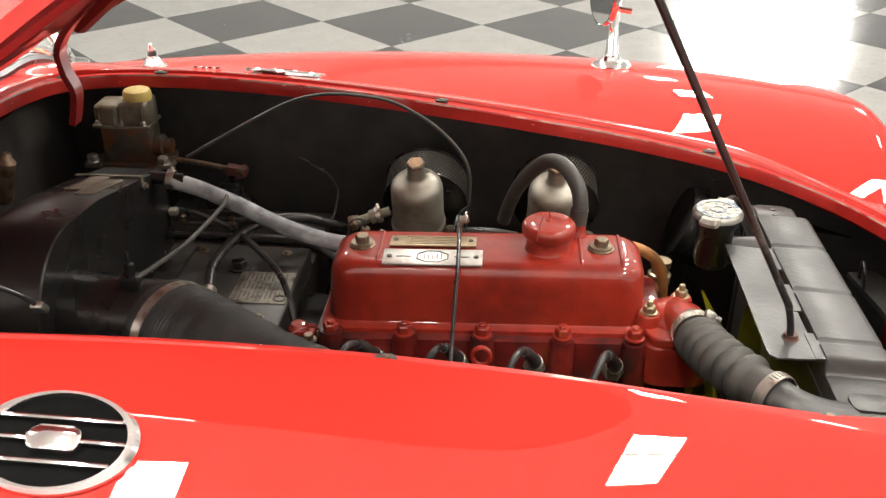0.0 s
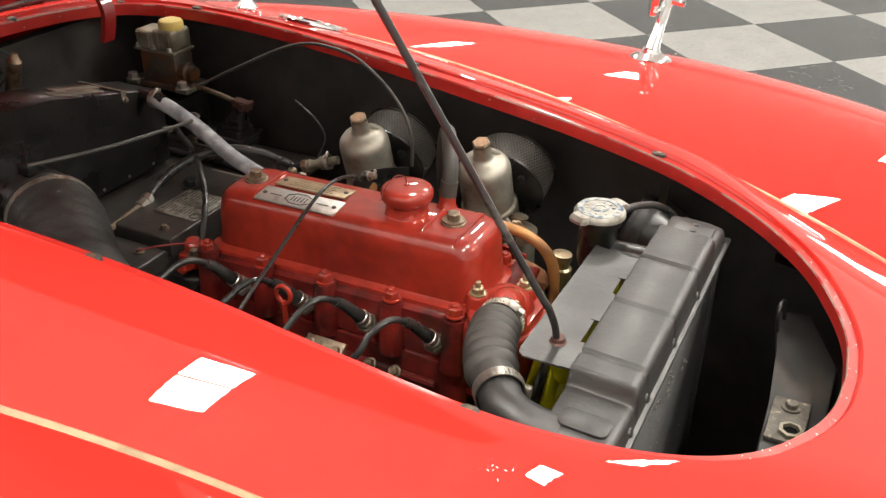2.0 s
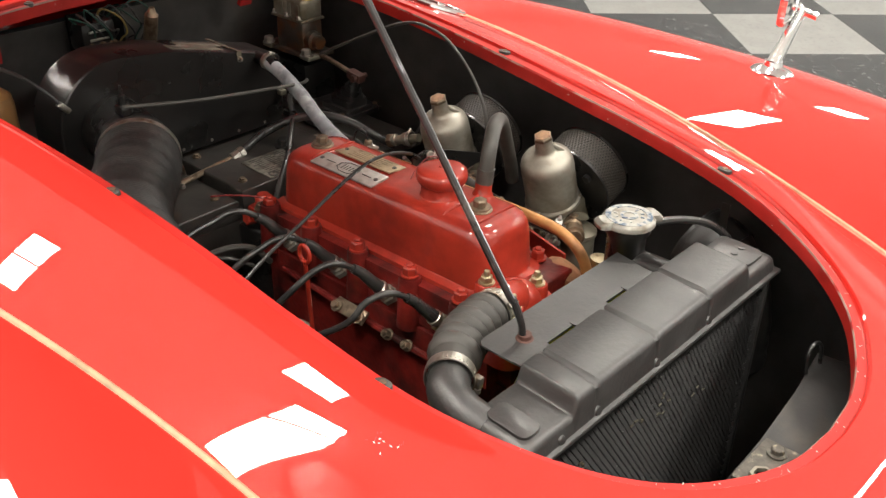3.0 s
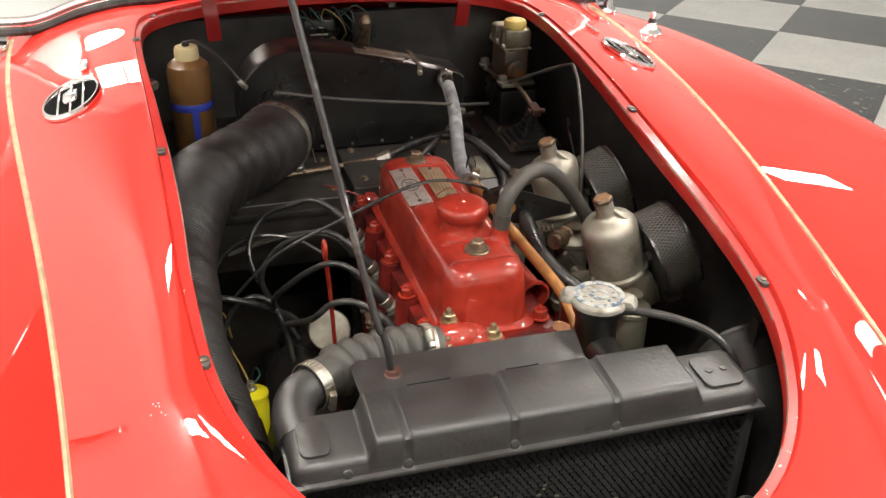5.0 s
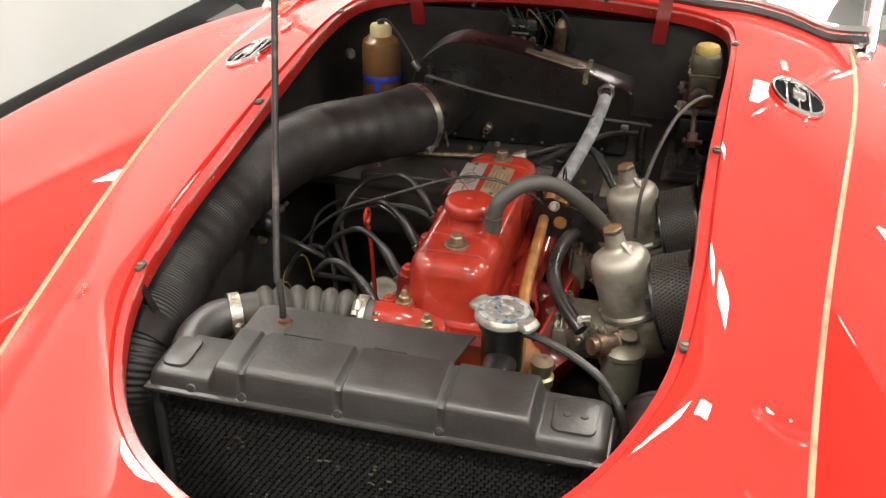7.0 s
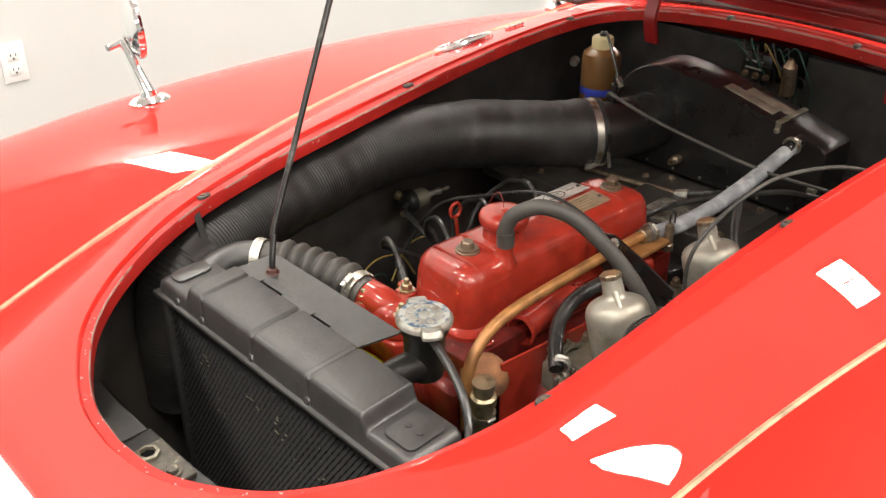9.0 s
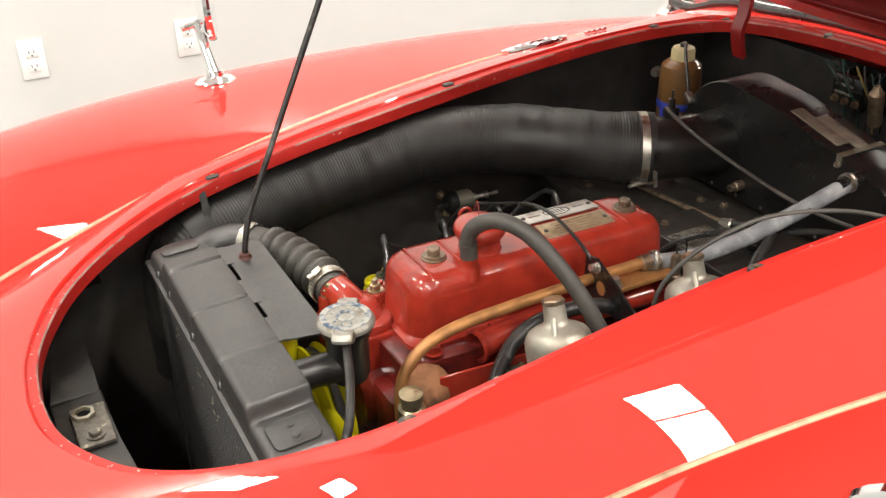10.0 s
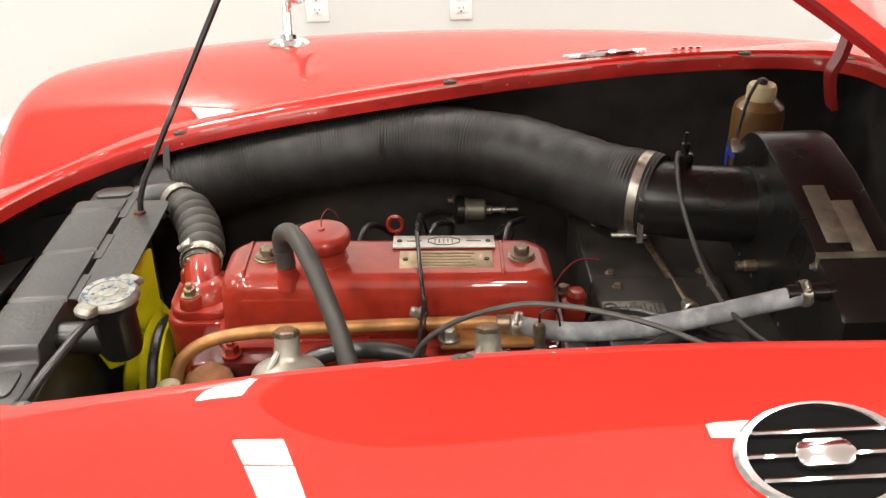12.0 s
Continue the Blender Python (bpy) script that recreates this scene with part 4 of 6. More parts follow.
def radiator_cap():
    c = Vector((.243, .106, .8205))
    bm = bmesh.new()
    seg = 72
    rings = []
    for s, h in ((.94, -.0015), (1.0, -.0005), (1.0, .0028), (.96, .0048), (.88, .007)):
        ring = []
        for k in range(seg):
            a = 2 * math.pi * k / seg
            ear = max(0, abs(math.cos(a - radians(62))) - .93) / .07
            r = .0292 + .0095 * min(1, ear * 2.2) ** .8
            ring.append(bm.verts.new(c + Vector((math.cos(a) * r * s, math.sin(a) * r * s, h))))
        rings.append(ring)
    for a, b in zip(rings, rings[1:]):
        for k in range(seg):
            bm.faces.new((a[k], a[(k + 1) % seg], b[(k + 1) % seg], b[k]))
    bm.faces.new(rings[-1])
    bm.faces.new(rings[0][::-1])
    cap = part("radiator_cap", bm, CAP_METAL, neck, "eared metal radiator cap with worn blue print")
    return c


cap_c = radiator_cap()
for name_r, r0, r1 in (("printed_ring", .0195, .0256), ("printed_ring", .0060, .0100)):
    bm = lathe(bmesh.new(), cap_c + Vector((0, 0, .0068)), (0, 0, 1), [(r0, 0), (r0, .0008), (r1, .0008), (r1, 0)], 36)
    part(name_r, bm, CAP_BLUE, neck, "worn blue printed ring")
bm = bmesh.new()
for a in (20, 55, 90, 200, 235, 270, 310):
    u = Vector((math.cos(radians(a)), math.sin(radians(a)), 0))
    box(bm, cap_c + u * .0150 + Vector((0, 0, .0072)), (.004, .0022, .0008), turn_to((0, 0, 1)) @ Matrix.Rotation(radians(a), 3, "Z"))
part("lettering", bm, CAP_BLUE, neck, "unreadable worn lettering")
bm = tube(bmesh.new(), [(.250, .122, .809), (.258, .142, .811), (.271, .178, .805), (.288, .213, .791), (.306, .234, .765), (.314, .240, .72), (.316, .242, .62)], .0044, 10)
solo("overflow_hose", bm, RUBBER, "thin black rubber overflow hose from the radiator neck", "hose")

# corrugated top hose with its clips
hose = thing("top_hose", (.22, -.12, .70), "ribbed black rubber coolant hose with steel clips", "hose")
path_hose = [(.196, -.046, .760), (.199, -.078, .764), (.212, -.122, .770), (.231, -.160, .774), (.250, -.187, .775)]
bm = tube(bmesh.new(), path_hose, .0215, 24, 36, wave=lambda d: -.0010 + .0062 * abs(math.sin((d - .024) * math.pi / .0172)) ** .8 if .024 < d < .1272 else -.0005)
part("ribbed_sleeve", bm, OLD_RUBBER, hose)
bm = clip_band(bmesh.new(), (.197, -.060, .7615), (.08, -1, .10), .0228, .012, (.6, 0, 1))
part("hose_clip", bm, ZINC, hose)
bm = clip_band(bmesh.new(), (.2485, -.1845, .775), (.57, -.82, .03), .0228, .012, (.8, .55, -.1))
part("hose_clip", bm, ZINC, hose)
bm = tube(bmesh.new(), [(.246, -.181, .775), (.262, -.201, .774), (.285, -.209, .770), (.312, -.207, .764)], .0200, 18)
part("tank_stub", bm, RADIATOR_PAINT, hose)

# bonnet stay
stay = thing("bonnet_stay", (.276, -.114, .795), "long thin black bonnet stay rod, worn to bare metal", "stay rod")
bm = tube(bmesh.new(), [(.276, -.116, .795), (.274, -.1165, .812), (.2665, -.121, .836), (.254, -.1277, .860), (.135, -.1634, 1.080), (-.030, -.2128, 1.385)], .0036, 10, 8)
part("rod", bm, material("worn_black_rod", (0.016, 0.015, 0.0145), 0.35, 0.1, coat=0.1, grain=0.2, stain=(0.13, 0.12, 0.11), stain_size=26, stain_at=(0.62, 0.74)), stay)
part("rod_foot", lathe(bmesh.new(), (.277, -.114, .7925), (0, 0, 1), [(.0105, 0), (.0105, .002), (.007, .004), (.0065, .008), (0, .008)], 16), FOOT_RUST, stay, "rusty rod foot")

# front closing plate with catch
PANEL_DIRTY = material("grimy_black_panel", (0.017, 0.016, 0.015), 0.5, grain=0.35, grain_size=35, bump=0.6, stain=(0.060, 0.050, 0.036), stain_size=16, stain_at=(0.55, 0.76))
plate = thing("bonnet_catch_panel", (.485, 0, .68), "dusty black front cross panel with a slotted catch plate", "panel")
bm = bmesh.new()
prism(bm, [(.466, -.075), (.520, -.072), (.520, .11), (.480, .200), (.443, .195), (.456, .11), (.464, .02)], .692, lambda x, y: .7005 - .10 * max(0, x - .49), .002)
prism(bm, [(.463, -.205), (.505, -.180), (.520, -.080), (.467, -.080)], .688, lambda x, y: .6965 - .12 * max(0, -.08 - y), .002)
part("cross_panel", bm, PANEL_DIRTY, plate)
bm = bmesh.new()
box(bm, (.486, -.012, .703), (.036, .070, .005), bevel=.0015)
cp = part("catch_plate", bm, CATCH_STEEL, plate, "worn steel catch plate")
part("catch_hole", lathe(bmesh.new(), (.491, -.031, .7052), (0, 0, 1), [(.0125, 0), (.0120, .0045), (.0085, .0050), (.0080, .0005), (.0075, .0004)], 7), OLD_ALLOY, cp, "flaking pale ring of the catch")
# Black disc puts the shade of a hole inside the ring.
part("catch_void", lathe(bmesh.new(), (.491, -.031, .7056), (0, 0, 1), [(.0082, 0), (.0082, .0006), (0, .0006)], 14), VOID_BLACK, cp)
part("nut", bolt(bmesh.new(), (.486, .008, .7055), r=.0065, h=.005), CATCH_STEEL, cp)
bm = tube(bmesh.new(), [(.450, .150, .700), (.447, .152, .722), (.448, .164, .731), (.451, .176, .722), (.453, .178, .700)], .0022, 8)
part("u_bolt", bm, BLACK_PAINT, plate)

# ---- the engine ----
engine = thing("engine", (0, .02, .32), "red enamelled four-cylinder engine in the bay", "engine")
EY = .024


def rocker_cover():
    bm = bmesh.new()

    def ring(z, x0, x1, wy, r):
        return [bm.verts.new((x, y, z + .022 * (x + .03))) for x, y in rounded((x0 + x1) / 2, EY, x1 - x0, wy, r, 8)]
    rows = [ring(.730, -.210, .158, .116, .022), ring(.735, -.210, .158, .116, .022), ring(.7365, -.206, .154, .108, .022), ring(.740, -.203, .151, .101, .024), ring(.785, -.201, .149, .097, .026), ring(.797, -.199, .147, .094, .027), ring(.804, -.195, .143, .087, .026), ring(.8085, -.187, .135, .075, .022), ring(.810, -.178, .126, .060, .018)]
    for a, b in zip(rows, rows[1:]):
        for k in range(len(a)):
            bm.faces.new((a[k], a[(k + 1) % len(a)], b[(k + 1) % len(b)], b[k]))
    bm.faces.new(rows[-1])
    # pressed swages beside the two fixing bolts
    cover = part("rocker_cover", bm, RED_ENGINE, engine, "glossy dark red pressed steel rocker cover", smooth=40)
    for xb in (.078, .122, -.146):
        bm = bmesh.new()
        pts = []
        for k in range(13):
            a = math.pi * k / 12
            pts.append((xb, EY + .0462 * math.cos(a) * (1.0 if math.sin(a) < .5 else .93), .778 + .0325 * min(1, math.sin(a) * 1.5) + .022 * (xb + .03)))
        tube(bm, pts, .0020, 8, 3)
        part("swage", bm, RED_ENGINE, cover)
    for xb in (.101, -.167):
        z = .812 + .022 * (xb + .03)
        bm = lathe(bmesh.new(), (xb, EY, z - .004), (0, 0, 1), [(.0150, 0), (.0145, .0035), (.0130, .0045), (0, .0045)], 24)
        part("boss", bm, OLD_BOLT, cover)
        bm = bolt(bmesh.new(), (xb, EY, z + .0005), r=.0080, h=.0085, washer=1.6)
        part("cover_bolt", bm, OLD_BOLT, cover, "dulled steel acorn bolt")
    # filler neck and cap
    fx, fz = .042, .806
    bm = lathe(bmesh.new(), (fx, EY + .001, fz), (0, 0, 1), [(.0315, 0), (.0275, .003), (.0245, .007), (.0240, .022), (0, .022)], 36)
    part("filler_neck", bm, RED_ENGINE, cover)
    bm = lathe(bmesh.new(), (fx, EY + .001, fz + .017), (0, 0, 1), [(.020, 0), (.0245, .002), (.0280, .0055), (.0298, .0090), (.0302, .0125), (.0298, .0165), (.0280, .0195), (.0245, .0212), (.012, .0222), (.004, .0224), (.003, .0240), (0, .0245)], 44)
    part("filler_cap", bm, RED_ENGINE, cover, "round red oil filler cap")
    bm = tube(bmesh.new(), [(.042, .024, .848), (.041, .021, .857), (.036, .010, .861), (.030, -.004, .850), (.028, -.012, .838)], .0006, 6)
    part("wire", bm, RED_INK, cover, "thin red wire on the filler cap")
    # breather stub
    bm = lathe(bmesh.new(), (.076, .0575, .807), (0, .12, 1), [(.0165, -.006), (.0130, .003), (.0112, .007), (.0100, .009), (.0100, .018), (0, .018)], 20)
    part("breather_stub", bm, RED_ENGINE, cover)
    # plates
    for name, x0, x1, y0, y1, mat, label in (("badge_plate", -.140, -.030, -.020, .010, PLATE, "silver plate with an octagon emblem"), ("data_plate", -.136, -.038, .018, .048, BRASS_PLATE, "brass data plate with worn lettering")):
        z = .8105
        tilt = Matrix.Rotation(-.022, 3, "Y")
        lean = Matrix.Rotation(.10 if y0 < 0 else -.12, 3, "X")
        c = Vector(((x0 + x1) / 2, (y0 + y1) / 2, z + .022 * ((x0 + x1) / 2 + .03) + .0005))
        bm = box(bmesh.new(), c, (x1 - x0, y1 - y0, .0022), tilt @ lean, .0006)
        pl = part(name, bm, mat, cover, label)
        up = tilt @ lean
        if y0 < 0:
            bm = lathe(bmesh.new(), c + up @ Vector((0, 0, .0012)), up @ Vector((0, 0, 1)), [(.0140, 0), (.0140, .0006), (.0130, .0006), (.0130, 0)], 8, radians(22.5))
            bmesh.ops.scale(bm, vec=(1.35, .82, 1), verts=bm.verts, space=Matrix.Translation(-c))
            part("octagon_emblem", bm, INK, pl, "dark octagon outline")
            bm = bmesh.new()
            for dx in (-.032, .032):
                box(bm, c + up @ Vector((dx, 0, .0012)), (.016, .0012, .0008), up)
            for dx, wide in ((-.0090, .0011), (-.0045, .0011), (.0000, .0011), (.0050, .0014), (.0095, .0011)):
                box(bm, c + up @ Vector((dx, 0, .0012)), (wide, .0095, .0008), up)
            part("mark", bm, INK, pl)
        else:
            bm = bmesh.new()
            for k in range(5):
                box(bm, c + up @ Vector((0, -.010 + .005 * k, .0012)), (.060 - .008 * (k % 2), .0018, .0008), up)
            part("lettering", bm, ETCH, pl, "unreadable worn lettering")
        for dx in (-.048, .048):
            part("rivet", lathe(bmesh.new(), c + up @ Vector((dx * (x1 - x0) / .11, 0, .001)), (0, 0, 1), [(.003, 0), (.0025, .0015), (0, .0018)], 10), INK, pl)


rocker_cover()
bm = bmesh.new()
prism(bm, rounded(-.026, EY, .366, .113, .021, 8), lambda x, y: .7278 + .022 * (x + .03), lambda x, y: .7298 + .022 * (x + .03))
part("gasket", bm, RUST, engine, "dark cork gasket under the cover")
bm = box(bmesh.new(), (-.232, -.026, .708), (.028, .044, .020), bevel=.005)
lathe(bm, (-.236, -.026, .717), (0, 0, 1), [(.012, 0), (.012, .008), (.008, .013), (0, .014)], 14)
lathe(bm, (-.228, -.048, .706), (0, -1, .2), [(.009, 0), (.009, .014), (.006, .016), (0, .016)], 6)
tap = part("heater_tap", bm, RED_ENGINE, engine, "red painted tap flange at the back of the head")
part("tap_nut", bolt(bmesh.new(), (-.222, -.042, .718), r=.006, h=.007), OLD_BOLT, tap)
# cylinder head and block
bm = bmesh.new()
prism(bm, rounded(-.026, EY + .004, .376, .150, .012), .680, lambda x, y: .730 + .022 * (x + .03), .005)
head = part("cylinder_head", bm, RED_CAST, engine, "rough cast red cylinder head")
for i, sx in enumerate((-.195, -.113, -.027, .060, .138)):
    bm = lathe(bmesh.new(), (sx, -.046, .672), (0, 0, 1), [(.0165, 0), (.0150, .03), (.0135, .062), (.0125, .066), (0, .066)], 18)
    part("stud_tower", bm, RED_CAST, head)
    bm = bolt(bmesh.new(), (sx, -.046, .738 + .022 * (sx + .03)), r=.0085, h=.010, washer=1.25, stud=.004)
    part("head_nut", bm, RED_ENGINE, head)
    bm = bolt(bmesh.new(), (sx, .090, .733 + .022 * (sx + .03)), r=.0085, h=.010, washer=1.25, stud=.004)
    part("head_nut", bm, RED_ENGINE, head)
bm = bmesh.new()
prism(bm, rounded(-.026, EY, .36, .150, .012), .42, .678, .003)
part("block", bm, RED_CAST, engine, "red cast iron cylinder block")
bm = bmesh.new()
prism(bm, rounded(-.24, EY, .06, .16, .02), .44, .690, .006)
part("rear_plate", bm, BLACK_PAINT, engine)
bm = box(bmesh.new(), (-.026, EY, .330), (.34, .14, .18), bevel=.01)
part("sump", bm, BLACK_PAINT, engine)
# thermostat housing and elbow
bm = bmesh.new()
prism(bm, rounded(.184, -.012, .076, .096, .022), .690, .738, .004)
part("thermostat_base", bm, RED_ENGINE, engine, "red thermostat base on the head")
bm = bmesh.new()
prism(bm, rounded(.184, -.014, .070, .088, .024), .7395, .748, .003)
lathe(bm, (.184, -.010, .747), (0, 0, 1), [(.030, 0), (.027, .008), (.021, .016), (.012, .020), (0, .021)], 24)
tube(bm, [(.184, -.008, .748), (.190, -.028, .757), (.196, -.058, .761)], .0205, 18)
for bx, by in ((.205, -.040), (.154, -.023), (.194, .014)):
    lathe(bm, (bx, by, .745), (0, 0, 1), [(.0135, 0), (.0125, .014), (.011, .016), (0, .016)], 16)
thermo = part("thermostat_housing", bm, RED_ENGINE, engine, "red thermostat housing with elbow")
for bx, by in ((.205, -.040), (.154, -.023), (.194, .014)):
    part("stud_nut", bolt(bmesh.new(), (bx, by, .7608), r=.0070, h=.0075, washer=1.35, stud=.007), NUT_BRASS, thermo, "brassy zinc nut")
bm = bmesh.new()
prism(bm, [(.148, -.045), (.178, -.045), (.178, .105), (.148, .100)], .640, .734, .004)
part("head_front", bm, RED_CAST, engine)
bm = bmesh.new()
box(bm, (.172, .070, .66), (.05, .06, .07), bevel=.012)
lathe(bm, (.196, .02, .655), (1, 0, 0), [(.045, -.03), (.045, .0), (.035, .01), (0, .012)], 24)
part("water_pump", bm, RED_CAST, engine)
bm = lathe(bmesh.new(), (.158, .108, .706), (.25, .55, .8), [(.026, 0), (.028, .010), (.024, .018), (.015, .024), (0, .025)], 22)
part("pump_flange", bm, RUST, engine, "rust-brown flange")
# spark plugs, caps and leads
dist = Vector((-.085, -.150, .600))
for i, px in enumerate((.117, .031, -.053, -.144)):
    bm = lathe(bmesh.new(), (px, -.050, .700), (0, -.66, .75), [(.0125, 0), (.0125, .008), (.0105, .010)], 6)
    lathe(bm, (px, -.056, .707), (-.03, -.66, .75), [(.0095, 0), (.009, .004), (.0065, .006), (.006, .012), (0, .012)], 14)
    plug = part("spark_plug", bm, ALLOY, engine)
    bm = tube(bmesh.new(), [(px, -.064, .717), (px - .004, -.075, .730), (px - .009, -.085, .743), (px - .013, -.095, .752)], lambda f: .0078 - .0022 * f, 12)
    part("plug_cap", bm, RUBBER, plug, "black rubber plug cap")
    part("plug_ferrule", lathe(bmesh.new(), (px + .000, -.0640, .7165), (-.16, -.62, .76), [(.0088, -.003), (.0094, 0), (.0094, .0040), (.0082, .005)], 14), ZINC, plug)
    k = i * .009
    bm = tube(bmesh.new(), [(px - .013, -.094, .7515), (px - .017, -.108, .7615), (px - .022, -.123, .7650), (px - .030, -.141, .7580), (px - .042, -.160 - k, .735), (px * .6 - .060, -.182 - k, .690), (dist.x + .014 * (i - 1.5), dist.y - .01, dist.z + .014)], .0037, 10)
    part("plug_lead", bm, RUBBER, engine, "grey-black ignition lead")
bm = lathe(bmesh.new(), dist - Vector((0, 0, .075)), (0, -.1, 1), [(0, 0), (.024, 0), (.024, .04), (.030, .045), (.031, .07), (.026, .085), (.012, .090), (.010, .1), (0, .1)], 20)
part("distributor", bm, BLACK_PAINT, engine)
bm = lathe(bmesh.new(), (-.070, -.118, .618), (.75, -.2, .55), [(0, 0), (.024, .002), (.028, .010), (.026, .012), (0, .012)], 22)
part("vacuum_capsule", bm, ALLOY, engine, "round alloy vacuum capsule")
# dipstick with ring handle
bm = tube(bmesh.new(), [(-.030, -.118, .60), (-.029, -.122, .70), (-.027, -.126, .752)], .0028, 8)
ring_pts = [(-.026 + .0090 * math.cos(a), -.127, .766 + .0105 * math.sin(a)) for a in [2 * math.pi * k / 16 - 1.57 for k in range(17)]]
tube(bm, ring_pts, .0026, 8, 2)
part("dipstick", bm, RED_ENGINE, engine, "red dipstick with ring handle")
# dynamo
bm = lathe(bmesh.new(), (.13, -.175, .56), (-1, 0, 0), [(0, 0), (.048, 0), (.050, .006), (.050, .19), (.046, .2), (0, .2)], 28)
part("dynamo", bm, BLACK_PAINT, engine)
# copper heater pipe with flanges
bm = tube(bmesh.new(), [(-.150, .098, .773), (-.12, .099, .775), (-.05, .101, .776), (.06, .105, .776), (.115, .108, .775), (.155, .112, .768), (.182, .115, .748), (.192, .117, .715), (.191, .116, .66)], .0068, 14)
pipe = part("heater_pipe", bm, COPPER, engine, "copper heater pipe along the rocker cover")
bm = bmesh.new()
box(bm, (-.126, .105, .760), (.094, .030, .006), bevel=.002)
part("pipe_bracket", bm, COPPER, pipe)
part("bracket_bolt", bolt(bmesh.new(), (-.088, .110, .764), r=.0075, h=.010, washer=1.5), ZINC, pipe)
bm = lathe(bmesh.new(), (-.143, .098, .773), (1, 0, 0), [(.0075, -.008), (.010, -.006), (.010, .006), (.0075, .008)], 14)
part("ferrule", bm, BRASSY, pipe)
bm = lathe(bmesh.new(), (-.178, .112, .745), (0, .05, 1), [(0, 0), (.0085, 0), (.0085, .008), (.0065, .010), (.0062, .034), (.0050, .037), (.0030, .038), (0, .038)], 14)
sender = part("temperature_sender", bm, OLD_BOLT, engine, "dull brass sender with a thin black wire")
bm = tube(bmesh.new(), [(-.178, .113, .782), (-.179, .112, .792), (-.187, .110, .796), (-.196, .108, .790), (-.200, .106, .770), (-.201, .104, .745)], .0013, 6)
part("sender_wire", bm, RUBBER, sender)
# manifolds on the carburettor side
bm = tube(bmesh.new(), [(-.15, .155, .655), (-.13, .135, .665), (-.03, .130, .668), (.07, .135, .665), (.09, .155, .655)], .024, 16)
for mx in (-.16, -.035, .09):
    tube(bm, [(mx, .09, .672), (mx, .13, .668)], .026, 16)
part("manifold", bm, RED_CAST, engine, "red painted intake manifold")
bm = lathe(bmesh.new(), (.083, .101, .735), (1, .10, -.03), [(0, -.02), (.0145, -.02), (.0145, .0), (.0175, .001), (.0195, .004), (.0195, .008), (.0165, .009), (.016, -.012), (.016, -.09), (0, -.09)], 20)
tube(bm, [(-.15, .102, .730), (.06, .101, .734)], .0135, 14)
part("rocker_feed_rail", bm, RED_ENGINE, engine, "red pipe rail with an open end")

# red side shield, sender and clip-on pipe by the water pump
bm = bmesh.new()
prism(bm, [(.150, .126), (.151, .129), (.020, .152), (.019, .149)], .600, lambda x, y: .742 - .12 * max(0, x - .06))
shield = part("side_shield", bm, RED_ENGINE, engine, "red sheet metal side shield")
bm = lathe(bmesh.new(), (.187, .137, .640), (.05, .05, 1), [(0, 0), (.012, 0), (.012, .066), (.0145, .068), (.0145, .078), (.011, .080), (.011, .088), (.0125, .089), (.0125, .097), (0, .098)], 18)
part("drain_tap", bm, NUT_BRASS, engine, "brass-grey pipe fitting")
part("hose_clip", clip_band(bmesh.new(), (.188, .138, .690), (.05, .05, 1), .0125, .010, (0, 1, 0)), ZINC, engine)
# yellow fan
fan = part("fan", lathe(bmesh.new(), (.250, .004, .640), (1, 0, 0), [(0, 0), (.040, 0), (.038, .004), (.034, .030), (.030, .034), (0, .034)], 28), YELLOW, engine, "yellow cooling fan")
for k in range(4):
    a = radians(94 + 90 * k)
    u, v = Vector((0, math.cos(a), math.sin(a))), Vector((0, -math.sin(a), math.cos(a)))
    bm = bmesh.new()
    grid = []
    for d in (.028, .06, .11, .150):
        w = .022 + .022 * (d > .05)
        grid.append([bm.verts.new(Vector((.272, .004, .640)) + u * d + v * w * .92 * s + Vector((-.024 * s + .002 * t, 0, 0))) for t in (0, 1) for s in (-1, 0, 1)])
    for p, q in zip(grid, grid[1:]):
        for t in (0, 3):
            for i in range(2):
                bm.faces.new((p[t + i], p[t + i + 1], q[t + i + 1], q[t + i]))
    part("blade", bm, YELLOW, fan)
bm = lathe(bmesh.new(), (.227, .004, .640), (1, 0, 0), [(.040, 0), (.076, .000), (.078, .002), (.066, .006), (.066, .018), (.078, .022), (.076, .024), (.040, .025)], 40)
part("pulley", bm, YELLOW, engine, "yellow fan pulley")
bm = tube(bmesh.new(), [(.239, .004 + .069 * math.cos(a), .640 + .069 * math.sin(a)) for a in [math.pi * k / 8 for k in range(9)]] + [(.239, -.055, .55), (.239, .01, .44), (.239, .07, .55), (.239, .073, .640)], .0058, 8, 3)
part("fan_belt", bm, RUBBER, engine)


